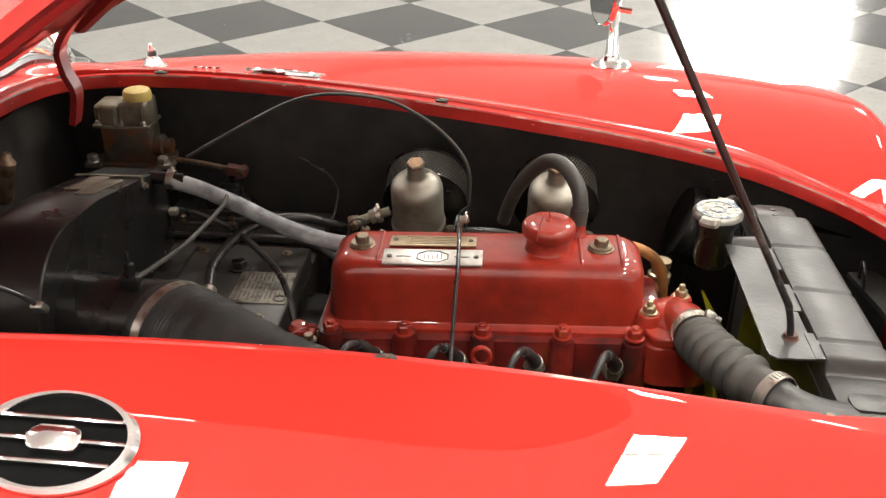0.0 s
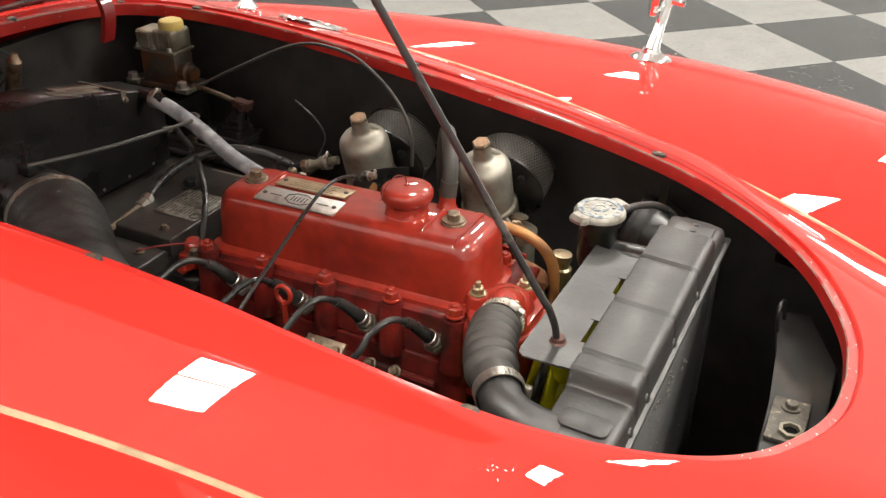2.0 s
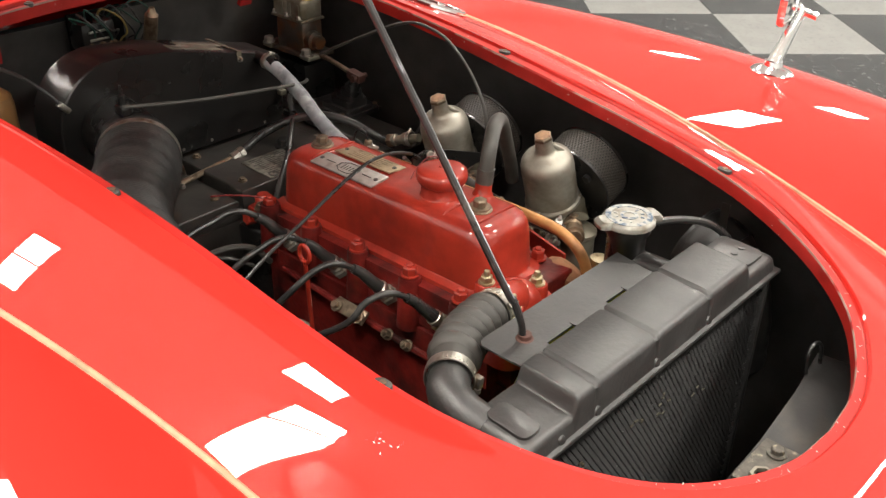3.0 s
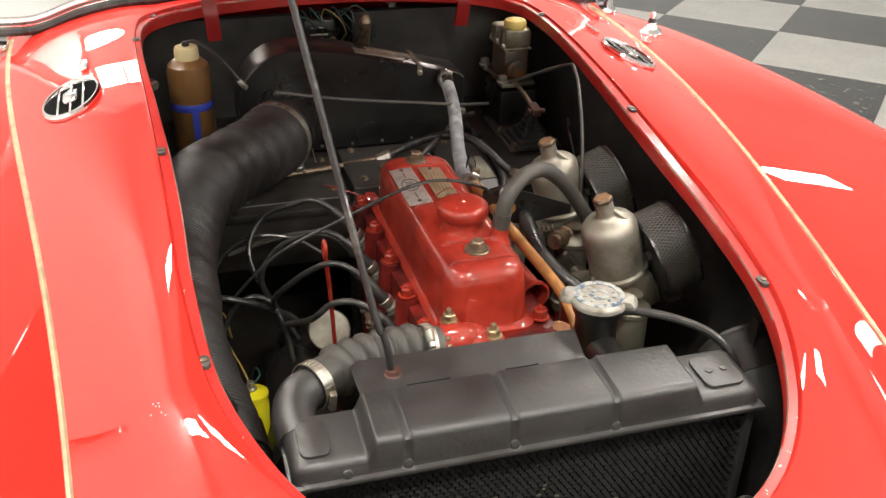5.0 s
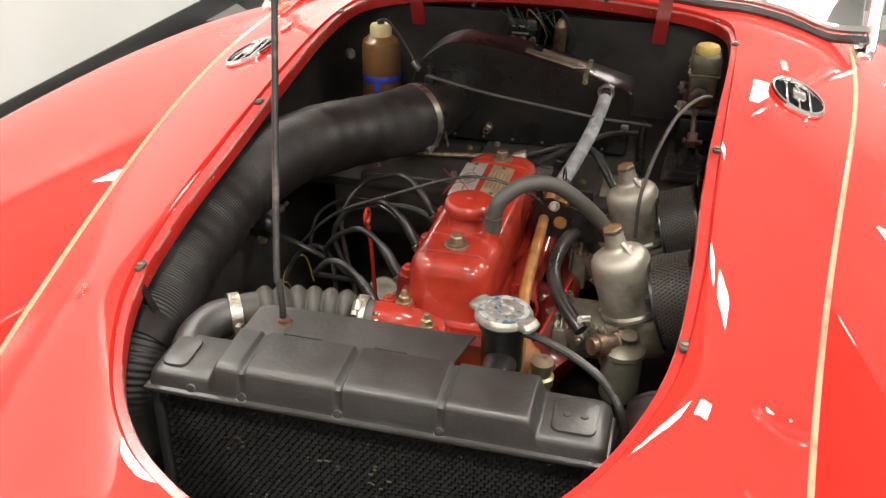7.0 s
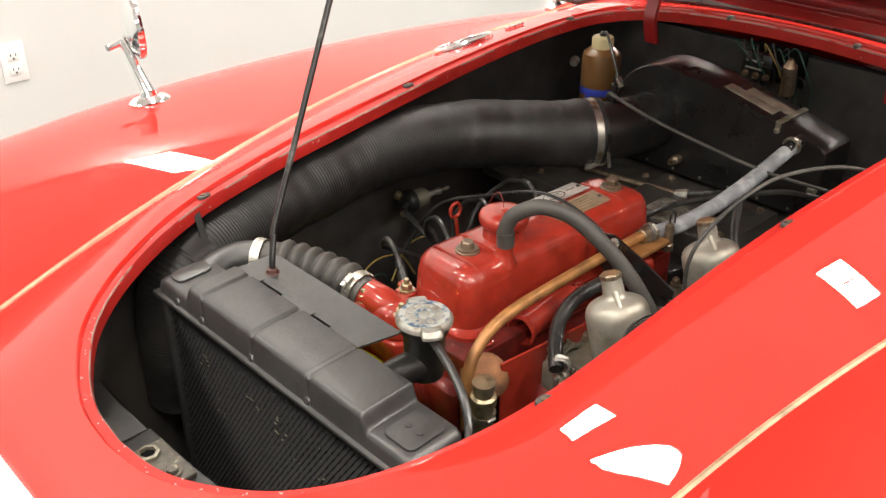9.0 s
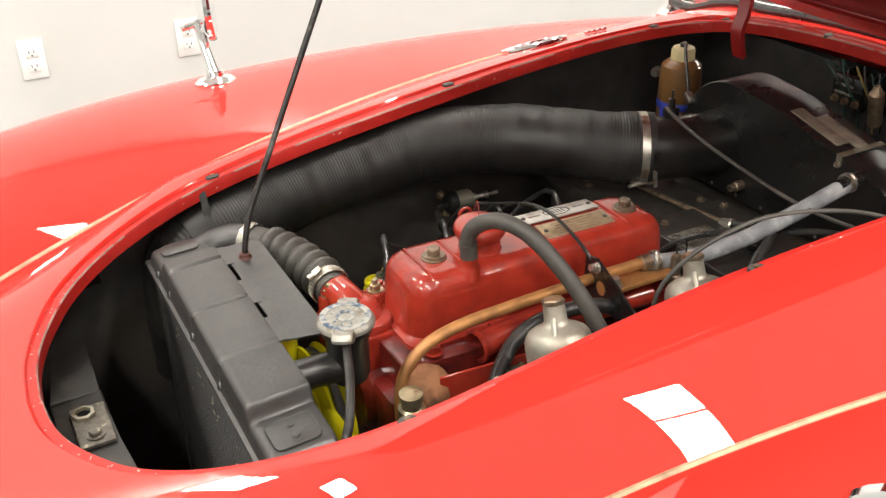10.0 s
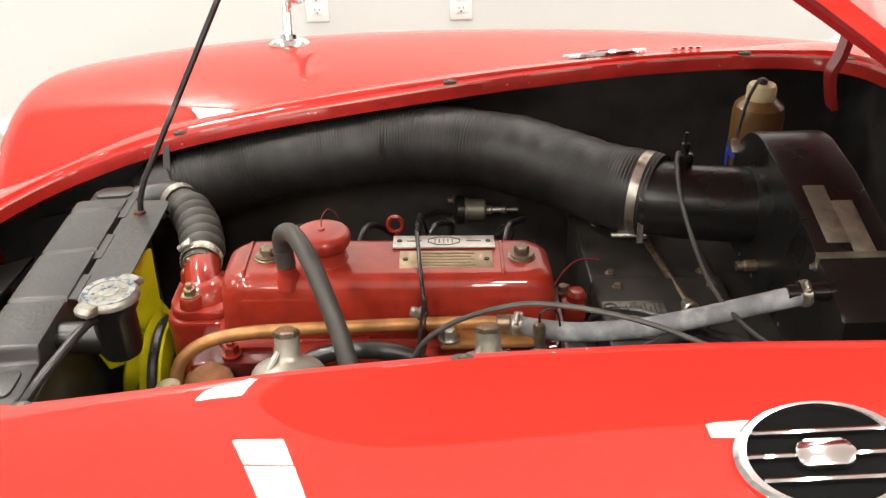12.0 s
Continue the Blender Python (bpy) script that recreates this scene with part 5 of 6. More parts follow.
# carburettors with their pancake filters
def carburettor(cx):
    cy = .193
    c = thing("carburettor", (cx, cy, .62), "cast alloy carburettor with bell dashpot and rusty hex cap", "carburettor", "twin carburettors")
    bm = lathe(bmesh.new(), (cx, cy, .728), (0, 0, 1), [(0, 0), (.034, .0), (.0370, .0015), (.0370, .0055), (.0345, .0085), (.0345, .0600), (.0341, .0660), (.0326, .0712), (.0296, .0754), (.0250, .0784), (.0195, .0807), (.0152, .0824), (.0129, .0846), (.0117, .0875), (.0109, .1035), (0, .1035)], 44)
    lean = Matrix.Rotation(radians(18), 3, "X")

    def leaned(shape):
        bmesh.ops.rotate(shape, cent=(cx, cy, .8370), matrix=lean, verts=shape.verts)
        return shape

    dash = part("dashpot", leaned(bm), ALLOY, c, "alloy bell dashpot")
    bm = lathe(bmesh.new(), (cx, cy, .8310), (0, 0, 1), [(.0108, 0), (.0121, .0008), (.0121, .0050), (.0110, .0062), (0, .0064)], 6, radians(12))
    hexagon = part("hex_cap", leaned(bm), OLD_BOLT, dash, "dull steel hexagon cap")
    bm = lathe(bmesh.new(), (cx, cy, .8370), (0, 0, 1), [(.0106, 0), (.0102, .0008), (0, .0009)], 6, radians(12))
    part("cap_top", leaned(bm), HEX_RUST, hexagon, "rust-brown top face")
    bm = tube(bmesh.new(), [(cx + .018, cy + .022, .7970), (cx + .013, cy + .016, .808), (cx + .007, cy + .008, .8190)], .0030, 8)
    part("vent_spigot", leaned(bm), ALLOY, dash)
    for a in (35, 155, 275):
        u = Vector((math.cos(radians(a)), math.sin(radians(a)), 0))
        part("screw", leaned(lathe(bmesh.new(), Vector((cx, cy, .7335)) + u * .0345, (0, 0, 1), [(.0040, 0), (.0036, .003), (0, .0035)], 10)), ZINC, dash)
    bm = bmesh.new()
    box(bm, (cx, cy, .702), (.062, .066, .050), bevel=.008)
    lathe(bm, (cx, cy + .05, .69), (0, -1, 0), [(.034, -.012), (.034, .002), (.028, .004), (.026, .085), (.036, .088), (.036, .096), (0, .096)], 28)
    box(bm, (cx + .036, cy - .01, .690), (.03, .02, .028), bevel=.004)
    shell_body = bmesh.new()
    box(shell_body, (cx - .002, cy - .020, .697), (.066, .060, .046), bevel=.006)
    box(shell_body, (cx + .030, cy - .044, .690), (.018, .020, .050), bevel=.004)
    lathe(shell_body, (cx + .020, cy - .052, .716), (.3, -.2, 1), [(.011, -.012), (.011, .004), (.008, .006), (.008, .016), (0, .018)], 12)
    part("throttle_body", shell_body, OLD_ALLOY, c, "grimy cast throttle body")
    for sx, sy, sz in ((.028, -.036, .722), (-.024, -.042, .721), (.004, -.046, .7215)):
        part("body_nut", bolt(bmesh.new(), (cx + sx, cy + sy, sz), r=.0050, h=.0065, washer=1.3, stud=.003), OLD_BOLT, c)
    part("body", leaned(bm), OLD_ALLOY, c, "cast alloy carburettor body")
    bm = lathe(bmesh.new(), (cx + .046, cy + .030, .640), (0, 0, 1), [(0, 0), (.021, .002), (.023, .008), (.023, .062), (.025, .064), (.025, .069), (.020, .073), (.010, .076), (0, .077)], 28)
    bowl = part("float_bowl", bm, OLD_ALLOY, c, "round alloy float bowl")
    bm = bolt(bmesh.new(), (cx + .040, cy + .027, .7160), r=.0070, h=.011, washer=1.3)
    part("lid_bolt", bm, BRASSY, bowl)
    bm = lathe(bmesh.new(), (cx + .028, cy + .040, .712), (.62, -.75, .08), [(0, 0), (.0125, .0), (.0130, .003), (.0130, .026), (.0105, .028), (.0105, .040), (.0135, .041), (.0135, .052), (.0100, .053), (.0100, .060), (0, .060)], 20)
    part("banjo", bm, BRASSY, bowl, "brass banjo union")
    bm = lathe(bmesh.new(), (cx + .046, cy + .034, .7255), (.12, .1, 1), [(0, 0), (.0100, 0), (.0104, .001), (.0100, .002), (0, .002)], 20)
    part("tab_washer", bm, OLD_ALLOY, bowl, "pale flat washer")
    bm = bmesh.new()
    for k in range(4):
        lathe(bm, (cx + .010, cy - .040 - .006 * k, .700), (0, 1, 0), [(.026, 0), (.029, .001), (.029, .003), (.026, .004)], 22)
    part("ribbed_flange", bm, OLD_ALLOY, c, "ribbed dark alloy mounting flange")
    bm = tube(bmesh.new(), [(cx + .034 + .004 * math.cos(k * 1.05), cy - .030 + .0022 * k * .5, .722 + .004 * math.sin(k * 1.05)) for k in range(36)], .0008, 5, 2)
    part("return_spring", bm, ZINC, c)
    bm = bmesh.new()
    box(bm, (cx + .040, cy - .022, .708), (.004, .026, .030), Matrix.Rotation(.4, 3, "X"), .001)
    lathe(bm, (cx + .042, cy - .022, .712), (1, 0, 0), [(.006, 0), (.006, .006), (.003, .007), (.003, .012), (0, .012)], 8)
    part("throttle_lever", bm, ZINC, c)
    bm = bmesh.new()
    lathe(bm, (cx - .036, cy + .005, .700), (-1, 0, 0), [(.009, 0), (.009, .012), (.006, .014), (.006, .03), (0, .03)], 12)
    tube(bm, [(cx - .045, cy - .02, .74), (cx - .05, cy, .72), (cx - .045, cy + .02, .70)], .003, 8)
    part("throttle_link", bm, ZINC, c)
    # pancake filter
    f = thing("air_filter", (cx + .004, .272, .70), "black pancake air filter with perforated mesh rim", "air filter", "pancake air filters")
    fc, r, wd = Vector((cx + .006, .256, .7490)), .057, .050
    ax = Vector((0, .940, .341))
    bm = lathe(bmesh.new(), fc, ax, [(0, .002), (r * .97, 0), (r + .001, .001), (r + .001, .004), (r * .93, .005)], 48)
    lathe(bm, fc, ax, [(r * .93, wd - .005), (r + .001, wd - .004), (r + .001, wd - .001), (r * .97, wd), (0, wd - .002)], 48)
    part("end_plate", bm, BLACK_PAINT, f)
    bm = lathe(bmesh.new(), fc, ax, [(r * .90, .004), (r * .90, wd - .004)], 40)
    part("element", bm, FILTER_PAPER, f)
    bm = bmesh.new()
    count, rows_n = 80, 11
    uu, vv = Vector((1, 0, 0)), Vector((0, -.341, .940))
    for k in range(count):
        for j in range(rows_n):
            for s in (1, -1):
                a0, a1 = 2 * math.pi * (k + .5 * (j % 2)) / count, 2 * math.pi * (k + .5 * (j % 2) + .5 * s) / count
                y0, y1 = .003 + (wd - .006) * j / rows_n, .003 + (wd - .006) * (j + 1) / rows_n
                p0 = fc + ax * y0 + r * .97 * (math.cos(a0) * uu + math.sin(a0) * vv)
                p1 = fc + ax * y1 + r * .97 * (math.cos(a1) * uu + math.sin(a1) * vv)
                d = (p1 - p0).normalized()
                out = ((p0 + p1) / 2 - fc)
                out -= ax * out.dot(ax)
                out.normalize()
                side = d.cross(out) * .00070
                q = [p0 - side, p0 + side, p1 + side, p1 - side]
                hi = [bm.verts.new(w + out * .0012) for w in q]
                lo = [bm.verts.new(w - out * .0004) for w in q]
                bm.faces.new(hi)
                bm.faces.new((hi[0], hi[3], lo[3], lo[0]))
                bm.faces.new((hi[1], hi[2], lo[2], lo[1]))
    tagged(part("mesh_rim", bm, MESH_BLACK, f, "black expanded metal rim", smooth=0), kind="stuff")
    bm = lathe(bmesh.new(), fc + ax * -.001 + uu * .032 + vv * .026, -ax, [(.006, 0), (.006, .006), (0, .007)], 6)
    part("fixing_bolt", bm, BLACK_PAINT, f)


carburettor(-.123)
union = thing("fuel_union", (-.18, .19, .74), "dull alloy fuel pipe union with a pale clip", "pipe fitting")
bm = lathe(bmesh.new(), (-.206, .185, .751), (1, .16, .34), [(0, 0), (.0085, 0), (.0085, .010), (.0065, .011), (.0065, .024), (.0095, .025), (.0095, .034), (.0060, .035), (.0060, .052), (0, .052)], 16)
part("pipe", bm, OLD_ALLOY, union)
part("collar", lathe(bmesh.new(), (-.210, .1845, .7497), (1, .16, .34), [(.0095, 0), (.0105, .001), (.0105, .008), (.0095, .009), (0, .009)], 6), BRASSY, union, "brass collar nut")
part("clip", clip_band(bmesh.new(), (-.172, .190, .7625), (1, .16, .34), .0096, .006, (0, -.4, 1)), ZINC, union, "small zinc clip")
carburettor(.057)
# linkage bracket between the carburettors
bm = bmesh.new()
side_view = [(.086, .800), (.108, .806), (.150, .794), (.205, .774), (.205, .762), (.150, .752), (.100, .752), (.086, .762)]
face_a = [bm.verts.new((-.064 + .10 * (y - .09), y, z)) for y, z in side_view]
face_b = [bm.verts.new((-.067 + .10 * (y - .09), y, z)) for y, z in side_view]
bm.faces.new(face_a)
bm.faces.new(face_b[::-1])
for i in range(len(side_view)):
    j = (i + 1) % len(side_view)
    bm.faces.new((face_a[i], face_b[i], face_b[j], face_a[j]))
bracket = solo("cable_bracket", bm, BLACK_PAINT, "black sheet metal cable bracket by the carburettors", "bracket", smooth=0)
part("lightening_hole", lathe(bmesh.new(), (-.0610, .122, .775), (1, -.1, 0), [(.0085, 0), (.0085, .0012), (0, .0012)], 18), COPPER, bracket)
part("cable_nut", bolt(bmesh.new(), (-.061, .113, .797), (1, 0, .3), r=.0052, h=.009, washer=1.3), ZINC, bracket)
part("wing_nut", box(bmesh.new(), (-.054, .113, .801), (.003, .015, .005), Matrix.Rotation(.5, 3, "X"), .001), ZINC, bracket)

# ---- hoses and cables ----
def hose_thing(name, pts, r, mat, label, category="hose", seg=14):
    return solo(name, tube(bmesh.new(), pts, r, seg), mat, label, category)


breather = thing("breather_hose", (.04, .12, .78), "thick black rubber breather hose curving off the rocker cover", "hose")
part("hose", tube(bmesh.new(), [(.076, .060, .826), (.078, .061, .846), (.074, .070, .866), (.060, .094, .880), (.043, .124, .874), (.026, .153, .849), (.010, .181, .815), (-.001, .205, .778), (-.008, .220, .745)], .0090, 16), OLD_RUBBER, breather)
part("end_sleeve", tube(bmesh.new(), [(.076, .060, .8250), (.0766, .0603, .834), (.0778, .0609, .844)], .0102, 16), OLD_RUBBER, breather, "grey rubber end sleeve")
grey = thing("heater_hose", (-.30, .12, .74), "chalky grey rubber heater hose with steel clips", "hose")
part("hose", tube(bmesh.new(), [(-.430, .139, .827), (-.395, .138, .818), (-.34, .131, .799), (-.28, .118, .777), (-.22, .106, .765), (-.18, .100, .766), (-.148, .097, .771)], .0102, 16), GREY_HOSE, grey)
part("hose_clip", clip_band(bmesh.new(), (-.158, .098, .771), (1, -.2, 0), .0112, .009, (.1, .5, 1)), ZINC, grey)
part("hose_clip", clip_band(bmesh.new(), (-.424, .139, .827), (1, 0, -.1), .0112, .009, (0, .4, 1)), ZINC, grey)
fuel = thing("fuel_hose", (.03, .14, .70), "black rubber fuel hose with a wire clip beside the carburettor", "hose")
part("hose", tube(bmesh.new(), [(-.095, .170, .720), (-.080, .155, .748), (-.050, .140, .765), (-.012, .132, .768), (.031, .128, .762), (.068, .138, .751), (.098, .160, .738), (.112, .174, .730)], .0086, 14), RUBBER, fuel)
part("hose_clip", clip_band(bmesh.new(), (.104, .173, .733), (.8, .5, -.25), .0092, .009, (.2, .2, 1)), PLATE, fuel)
hose_thing("throttle_cable", [(-.445, .258, .806), (-.379, .277, .841), (-.321, .291, .870), (-.288, .293, .883), (-.255, .283, .893), (-.219, .270, .898), (-.180, .257, .899), (-.145, .245, .893), (-.100, .231, .871), (-.068, .221, .842), (-.055, .217, .812), (-.055, .218, .770)], .0024, OLD_RUBBER, "thin black throttle cable in a high arc", "cable", 8)
hose_thing("choke_cable", [(-.066, .106, .790), (-.062, .078, .811), (-.058, .030, .826), (-.056, -.020, .821), (-.056, -.104, .786), (-.056, -.161, .761), (-.058, -.200, .734), (-.062, -.24, .69)], .0022, RUBBER, "thin black choke cable over the rocker cover", "cable", 8)
hose_thing("heater_cable", [(-.366, -.138, .848), (-.358, -.110, .845), (-.347, -.030, .834), (-.345, .090, .819), (-.362, .150, .806), (-.395, .187, .792), (-.428, .214, .778)], .0026, OLD_RUBBER, "thin grey-black heater control cable", "cable", 8)
hose_thing("wiring_loom", [(-.600, .200, .716), (-.52, .20, .714), (-.42, .205, .714), (-.33, .200, .716), (-.27, .190, .716), (-.22, .17, .70)], .006, RUBBER, "black taped wiring loom on the bulkhead shelf", "cable")
batt = thing("battery_cable", (-.32, .08, .73), "black battery cable with brass end across the bulkhead shelf", "cable")
part("cable", tube(bmesh.new(), [(-.355, .026, .735), (-.358, .070, .750), (-.335, .110, .768), (-.300, .138, .776), (-.262, .158, .770), (-.232, .178, .752), (-.215, .20, .735)], .0062, 12), RUBBER, batt)
part("end_fitting", lathe(bmesh.new(), (-.354, .018, .7325), (.0, 1, .3), [(.005, -.010), (.0085, -.008), (.0085, .004), (.0095, .005), (.0095, .012), (.007, .014)], 8), ZINC, batt, "bright metal end fitting")
hose_thing("earth_lead", [(-.442, .193, .758), (-.395, .152, .770), (-.342, .115, .769), (-.300, .075, .762), (-.270, .044, .748), (-.252, .012, .720), (-.247, 0, .690), (-.247, -.005, .65)], .0042, RUBBER, "black lead hanging beside the heater", "cable", 8)
hose_thing("brake_pipe", [(-.300, .302, .792), (-.262, .292, .776), (-.246, .294, .750), (-.246, .285, .728), (-.25, .262, .712)], .0020, RUBBER, "thin dark brake pipe on the inner wing", "pipe", 8)
bm = tube(bmesh.new(), [(-.335, -.160, .7270), (-.345, -.08, .7275), (-.354, .010, .7315)], .0045, 8)
solo("steel_conduit", bm, OLD_BOLT, "short worn steel tube on the bulkhead shelf", "pipe")

# ---- heater, duct ----
heater = thing("heater_unit", (-.49, 0, .71), "black steel heater box with curved top and riveted label", "heater")


def heater_box():
    bm = bmesh.new()
    prof = []
    for k in range(13):
        a = radians(180 - 95 * k / 12)
        prof.append((-.097 + .091 * math.cos(a), .791 + .091 * math.sin(a)))
    prof += [(-.02, .874), (.06, .855), (.13, .837), (.172, .826), (.179, .820), (.179, .715), (-.188, .715)]
    rings = []
    for x, s in ((-.526, .985), (-.523, 1.0), (-.449, 1.0), (-.447, .988)):
        rings.append([bm.verts.new((x, -.01 + (y + .01) * s, .79 + (z - .79) * s)) for y, z in prof])
    for a, b in zip(rings, rings[1:]):
        for k in range(len(a)):
            bm.faces.new((a[k], a[(k + 1) % len(a)], b[(k + 1) % len(b)], b[k]))
    bm.faces.new(rings[0])
    bm.faces.new(rings[-1])
    return part("casing", bm, BLACK_PAINT, heater, "satin black folded heater casing", smooth=30)


casing = heater_box()
bm = bmesh.new()
slope = Matrix.Rotation(-.241, 3, "X")
box(bm, (-.4725, .0425, .8598), (.022, .086, .0016), slope, .0005)
box(bm, (-.4945, .0625, .8550), (.0215, .078, .0016), slope, .0005)
part("label_plate", bm, material("faded_label", (0.21, 0.18, 0.14), 0.5, 0.2, grain=0.3, grain_size=60, stain=(0.08, 0.05, 0.04), stain_size=30), casing, "faded brownish label")
bm = bmesh.new()
box(bm, (-.486, .103, .8462), (.082, .008, .0014), Matrix.Rotation(-.25, 3, "X"))
box(bm, (-.4465, .103, .839), (.0014, .008, .014))
part("strap", bm, OLD_ALLOY, casing, "narrow worn steel strap")
part("strap_screw", bolt(bmesh.new(), (-.446, .103, .834), (1, 0, 0), r=.003, h=.004), ZINC, casing)
bm = lathe(bmesh.new(), (-.452, .139, .829), (1, 0, -.05), [(.0085, 0), (.0085, .045), (0, .045)], 14)
part("hose_stub", bm, BLACK_PAINT, casing)
for sy, sz in ((-.052, .741),):
    bm = lathe(bmesh.new(), (-.450, sy, sz), (1, 0, 0), [(.0075, 0), (.0075, .016), (.0055, .018), (.0055, .026), (.003, .026), (.003, .012), (0, .012)], 12)
    part("drain_stub", bm, OLD_BOLT, casing)
part("corner_clip", box(bmesh.new(), (-.441, .173, .765), (.012, .012, .009), None, .002), OLD_ALLOY, casing)
for k in range(7):
    part("rivet", lathe(bmesh.new(), (-.448, -.16 + .05 * k, .722), (1, 0, 0), [(.003, 0), (.0025, .0015), (0, .002)], 8), ZINC, casing)
part("corner_clip", box(bmesh.new(), (-.446, -.178, .836), (.012, .008, .018), Matrix.Rotation(.7, 3, "X"), .002), ZINC, casing)
bm = tube(bmesh.new(), [(-.455, -.112, .788), (-.385, -.124, .789), (-.355, -.130, .790), (-.325, -.138, .790)], .046, 32)
part("duct_spigot", bm, BLACK_PAINT, heater, "black round duct spigot")
bm = bmesh.new()
box(bm, (-.372, -.134, .842), (.02, .016, .014), bevel=.003)
lathe(bm, (-.372, -.134, .845), (0, 0, 1), [(.005, 0), (.005, .016), (.002, .018), (.002, .03), (0, .03)], 10)
part("cable_clip", bm, BLACK_PAINT, heater)

duct = thing("air_duct", (-.05, -.24, .60), "wide black ribbed fabric air duct with steel clamp", "duct")
duct_path = [(-.345, -.137, .790), (-.290, -.171, .791), (-.240, -.211, .794), (-.180, -.254, .797), (-.110, -.283, .799), (-.020, -.302, .793), (.070, -.308, .780), (.150, -.306, .767), (.220, -.296, .753), (.285, -.284, .742), (.318, -.280, .706), (.326, -.280, .63), (.326, -.280, .56)]
bm = tube(bmesh.new(), duct_path, lambda f: .0518 - .0025 * f, 44, 90, wave=lambda d: (.00044 + .00024 * math.sin(d * 21 + 1) + .0002 * math.sin(d * 57)) * math.sin(d * 2 * math.pi / .0042) * min(1, max(.3, (d - .08) / .2)) + .0008 * math.sin(d * 43) + .0006 * math.sin(d * 71) + .0005 * math.sin(d * 190 + 2 * math.sin(d * 13)))
part("hose", bm, DUCT_CLOTH, duct, smooth=60)
bm = lathe(bmesh.new(), (-.331, -.145, .790), (-.045, .026, 0), [(.0500, -.0055), (.0537, -.0055), (.0537, .0055), (.0500, .0055)], 40)
clampo = part("clamp", bm, ZINC, duct, "bright steel clamp band")
bm = bmesh.new()
box(bm, (-.312, -.116, .752), (.030, .012, .007), bevel=.002)
lathe(bm, (-.330, -.112, .752), (1, 0, 0), [(0, 0), (.0055, 0), (.0055, .008), (.003, .009), (.003, .042), (0, .043)], 10)
box(bm, (-.318, -.0955, .778), (.007, .0012, .052), Matrix.Rotation(.20, 3, "X"))
part("clamp_screw", bm, ZINC, clampo)
part("strap", lathe(bmesh.new(), (.286, -.284, .7415), (.9, .12, -.30), [(.0497, -.016), (.0515, -.016), (.0515, .016), (.0495, .016)], 36), BLACK_PAINT, duct)
part("hanger", box(bmesh.new(), (.281, -.2625, .797), (.009, .002, .046), Matrix.Rotation(.42, 3, "X")), BLACK_PAINT, duct)

# ---- reservoirs and electrical parts on the bulkhead ----
mc = thing("brake_reservoir", (-.52, .28, .70), "weathered metal twin brake reservoir with yellowed cap", "reservoir")
bm = bmesh.new()
box(bm, (-.530, .287, .817), (.070, .044, .052), bevel=.006)
box(bm, (-.528, .287, .789), (.104, .056, .008), bevel=.002)
lathe(bm, (-.496, .283, .812), (1, 0, 0), [(.016, 0), (.016, .012), (.011, .014), (.011, .024), (0, .025)], 16)
part("lower_casting", bm, material("brown_stained_alloy", (0.07, 0.058, 0.045), 0.5, 0.4, grain=0.3, grain_size=40, bump=0.4, stain=(0.16, 0.06, 0.02), stain_size=24, stain_at=(0.5, 0.66)), mc, "rust-stained lower casting")
bm = bmesh.new()
box(bm, (-.552, .286, .860), (.034, .044, .030), bevel=.006, seg=3)
box(bm, (-.515, .287, .862), (.040, .046, .034), bevel=.006, seg=3)
box(bm, (-.533, .287, .8445), (.080, .050, .005), bevel=.002)
part("tank", bm, OLD_ALLOY, mc, "dull alloy tank")
for k in range(4):
    for ry in (.2635, .3105):
        part("rib", box(bmesh.new(), (-.562 + .020 * k, ry, .860), (.003, .002, .024), bevel=.0006), OLD_ALLOY, mc)
for k in range(3):
    part("cover_screw", bolt(bmesh.new(), (-.564 + .031 * k, .2650, .8470), r=.004, h=.005, washer=1.2), ZINC, mc)
bm = lathe(bmesh.new(), (-.513, .287, .877), (0, 0, 1), [(.0185, 0), (.0192, .003), (.0192, .010), (.0170, .014), (.011, .016), (0, .016)], 24)
part("cap", bm, YELLOW_CAP, mc, "yellowed plastic screw cap")
bm = bmesh.new()
box(bm, (-.530, .290, .736), (.09, .066, .078), bevel=.005)
part("pedal_box", bm, BLACK_PAINT, mc)
for bx, by in ((-.578, .258), (-.479, .257)):
    part("flange_ear", box(bmesh.new(), (bx, by + .012, .791), (.024, .034, .008), bevel=.002), OLD_ALLOY, mc)
    part("bolt", bolt(bmesh.new(), (bx, by, .795), r=.008, h=.009, washer=1.3), ZINC, mc)
bm = tube(bmesh.new(), [(-.475, .278, .795), (-.43, .279, .788), (-.395, .279, .781)], .0040, 10)
part("push_rod", bm, OLD_BOLT, mc)
bm = box(bmesh.new(), (-.383, .279, .779), (.030, .016, .014), Matrix.Rotation(.15, 3, "Y"), .003)
lathe(bm, (-.376, .264, .779), (0, 1, 0), [(0, 0), (.006, 0), (.006, .004), (.004, .005), (.004, .030), (0, .031)], 10)
part("clevis", bm, FOOT_RUST, mc, "rusty brown clevis")
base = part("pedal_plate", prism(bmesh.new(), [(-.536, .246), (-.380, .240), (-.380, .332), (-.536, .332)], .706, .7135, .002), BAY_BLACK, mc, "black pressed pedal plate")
bm = bmesh.new()
for k, (wide, deep, low, high) in enumerate(((.088, .074, .7125, .719), (.070, .058, .718, .727), (.050, .042, .726, .738), (.040, .032, .737, .745), (.032, .026, .744, .755), (.024, .020, .754, .765), (.017, .015, .764, .772))):
    prism(bm, rounded(-.415 + .005 * k, .284 - .0014 * k, wide, deep, .008), low, high, .002)
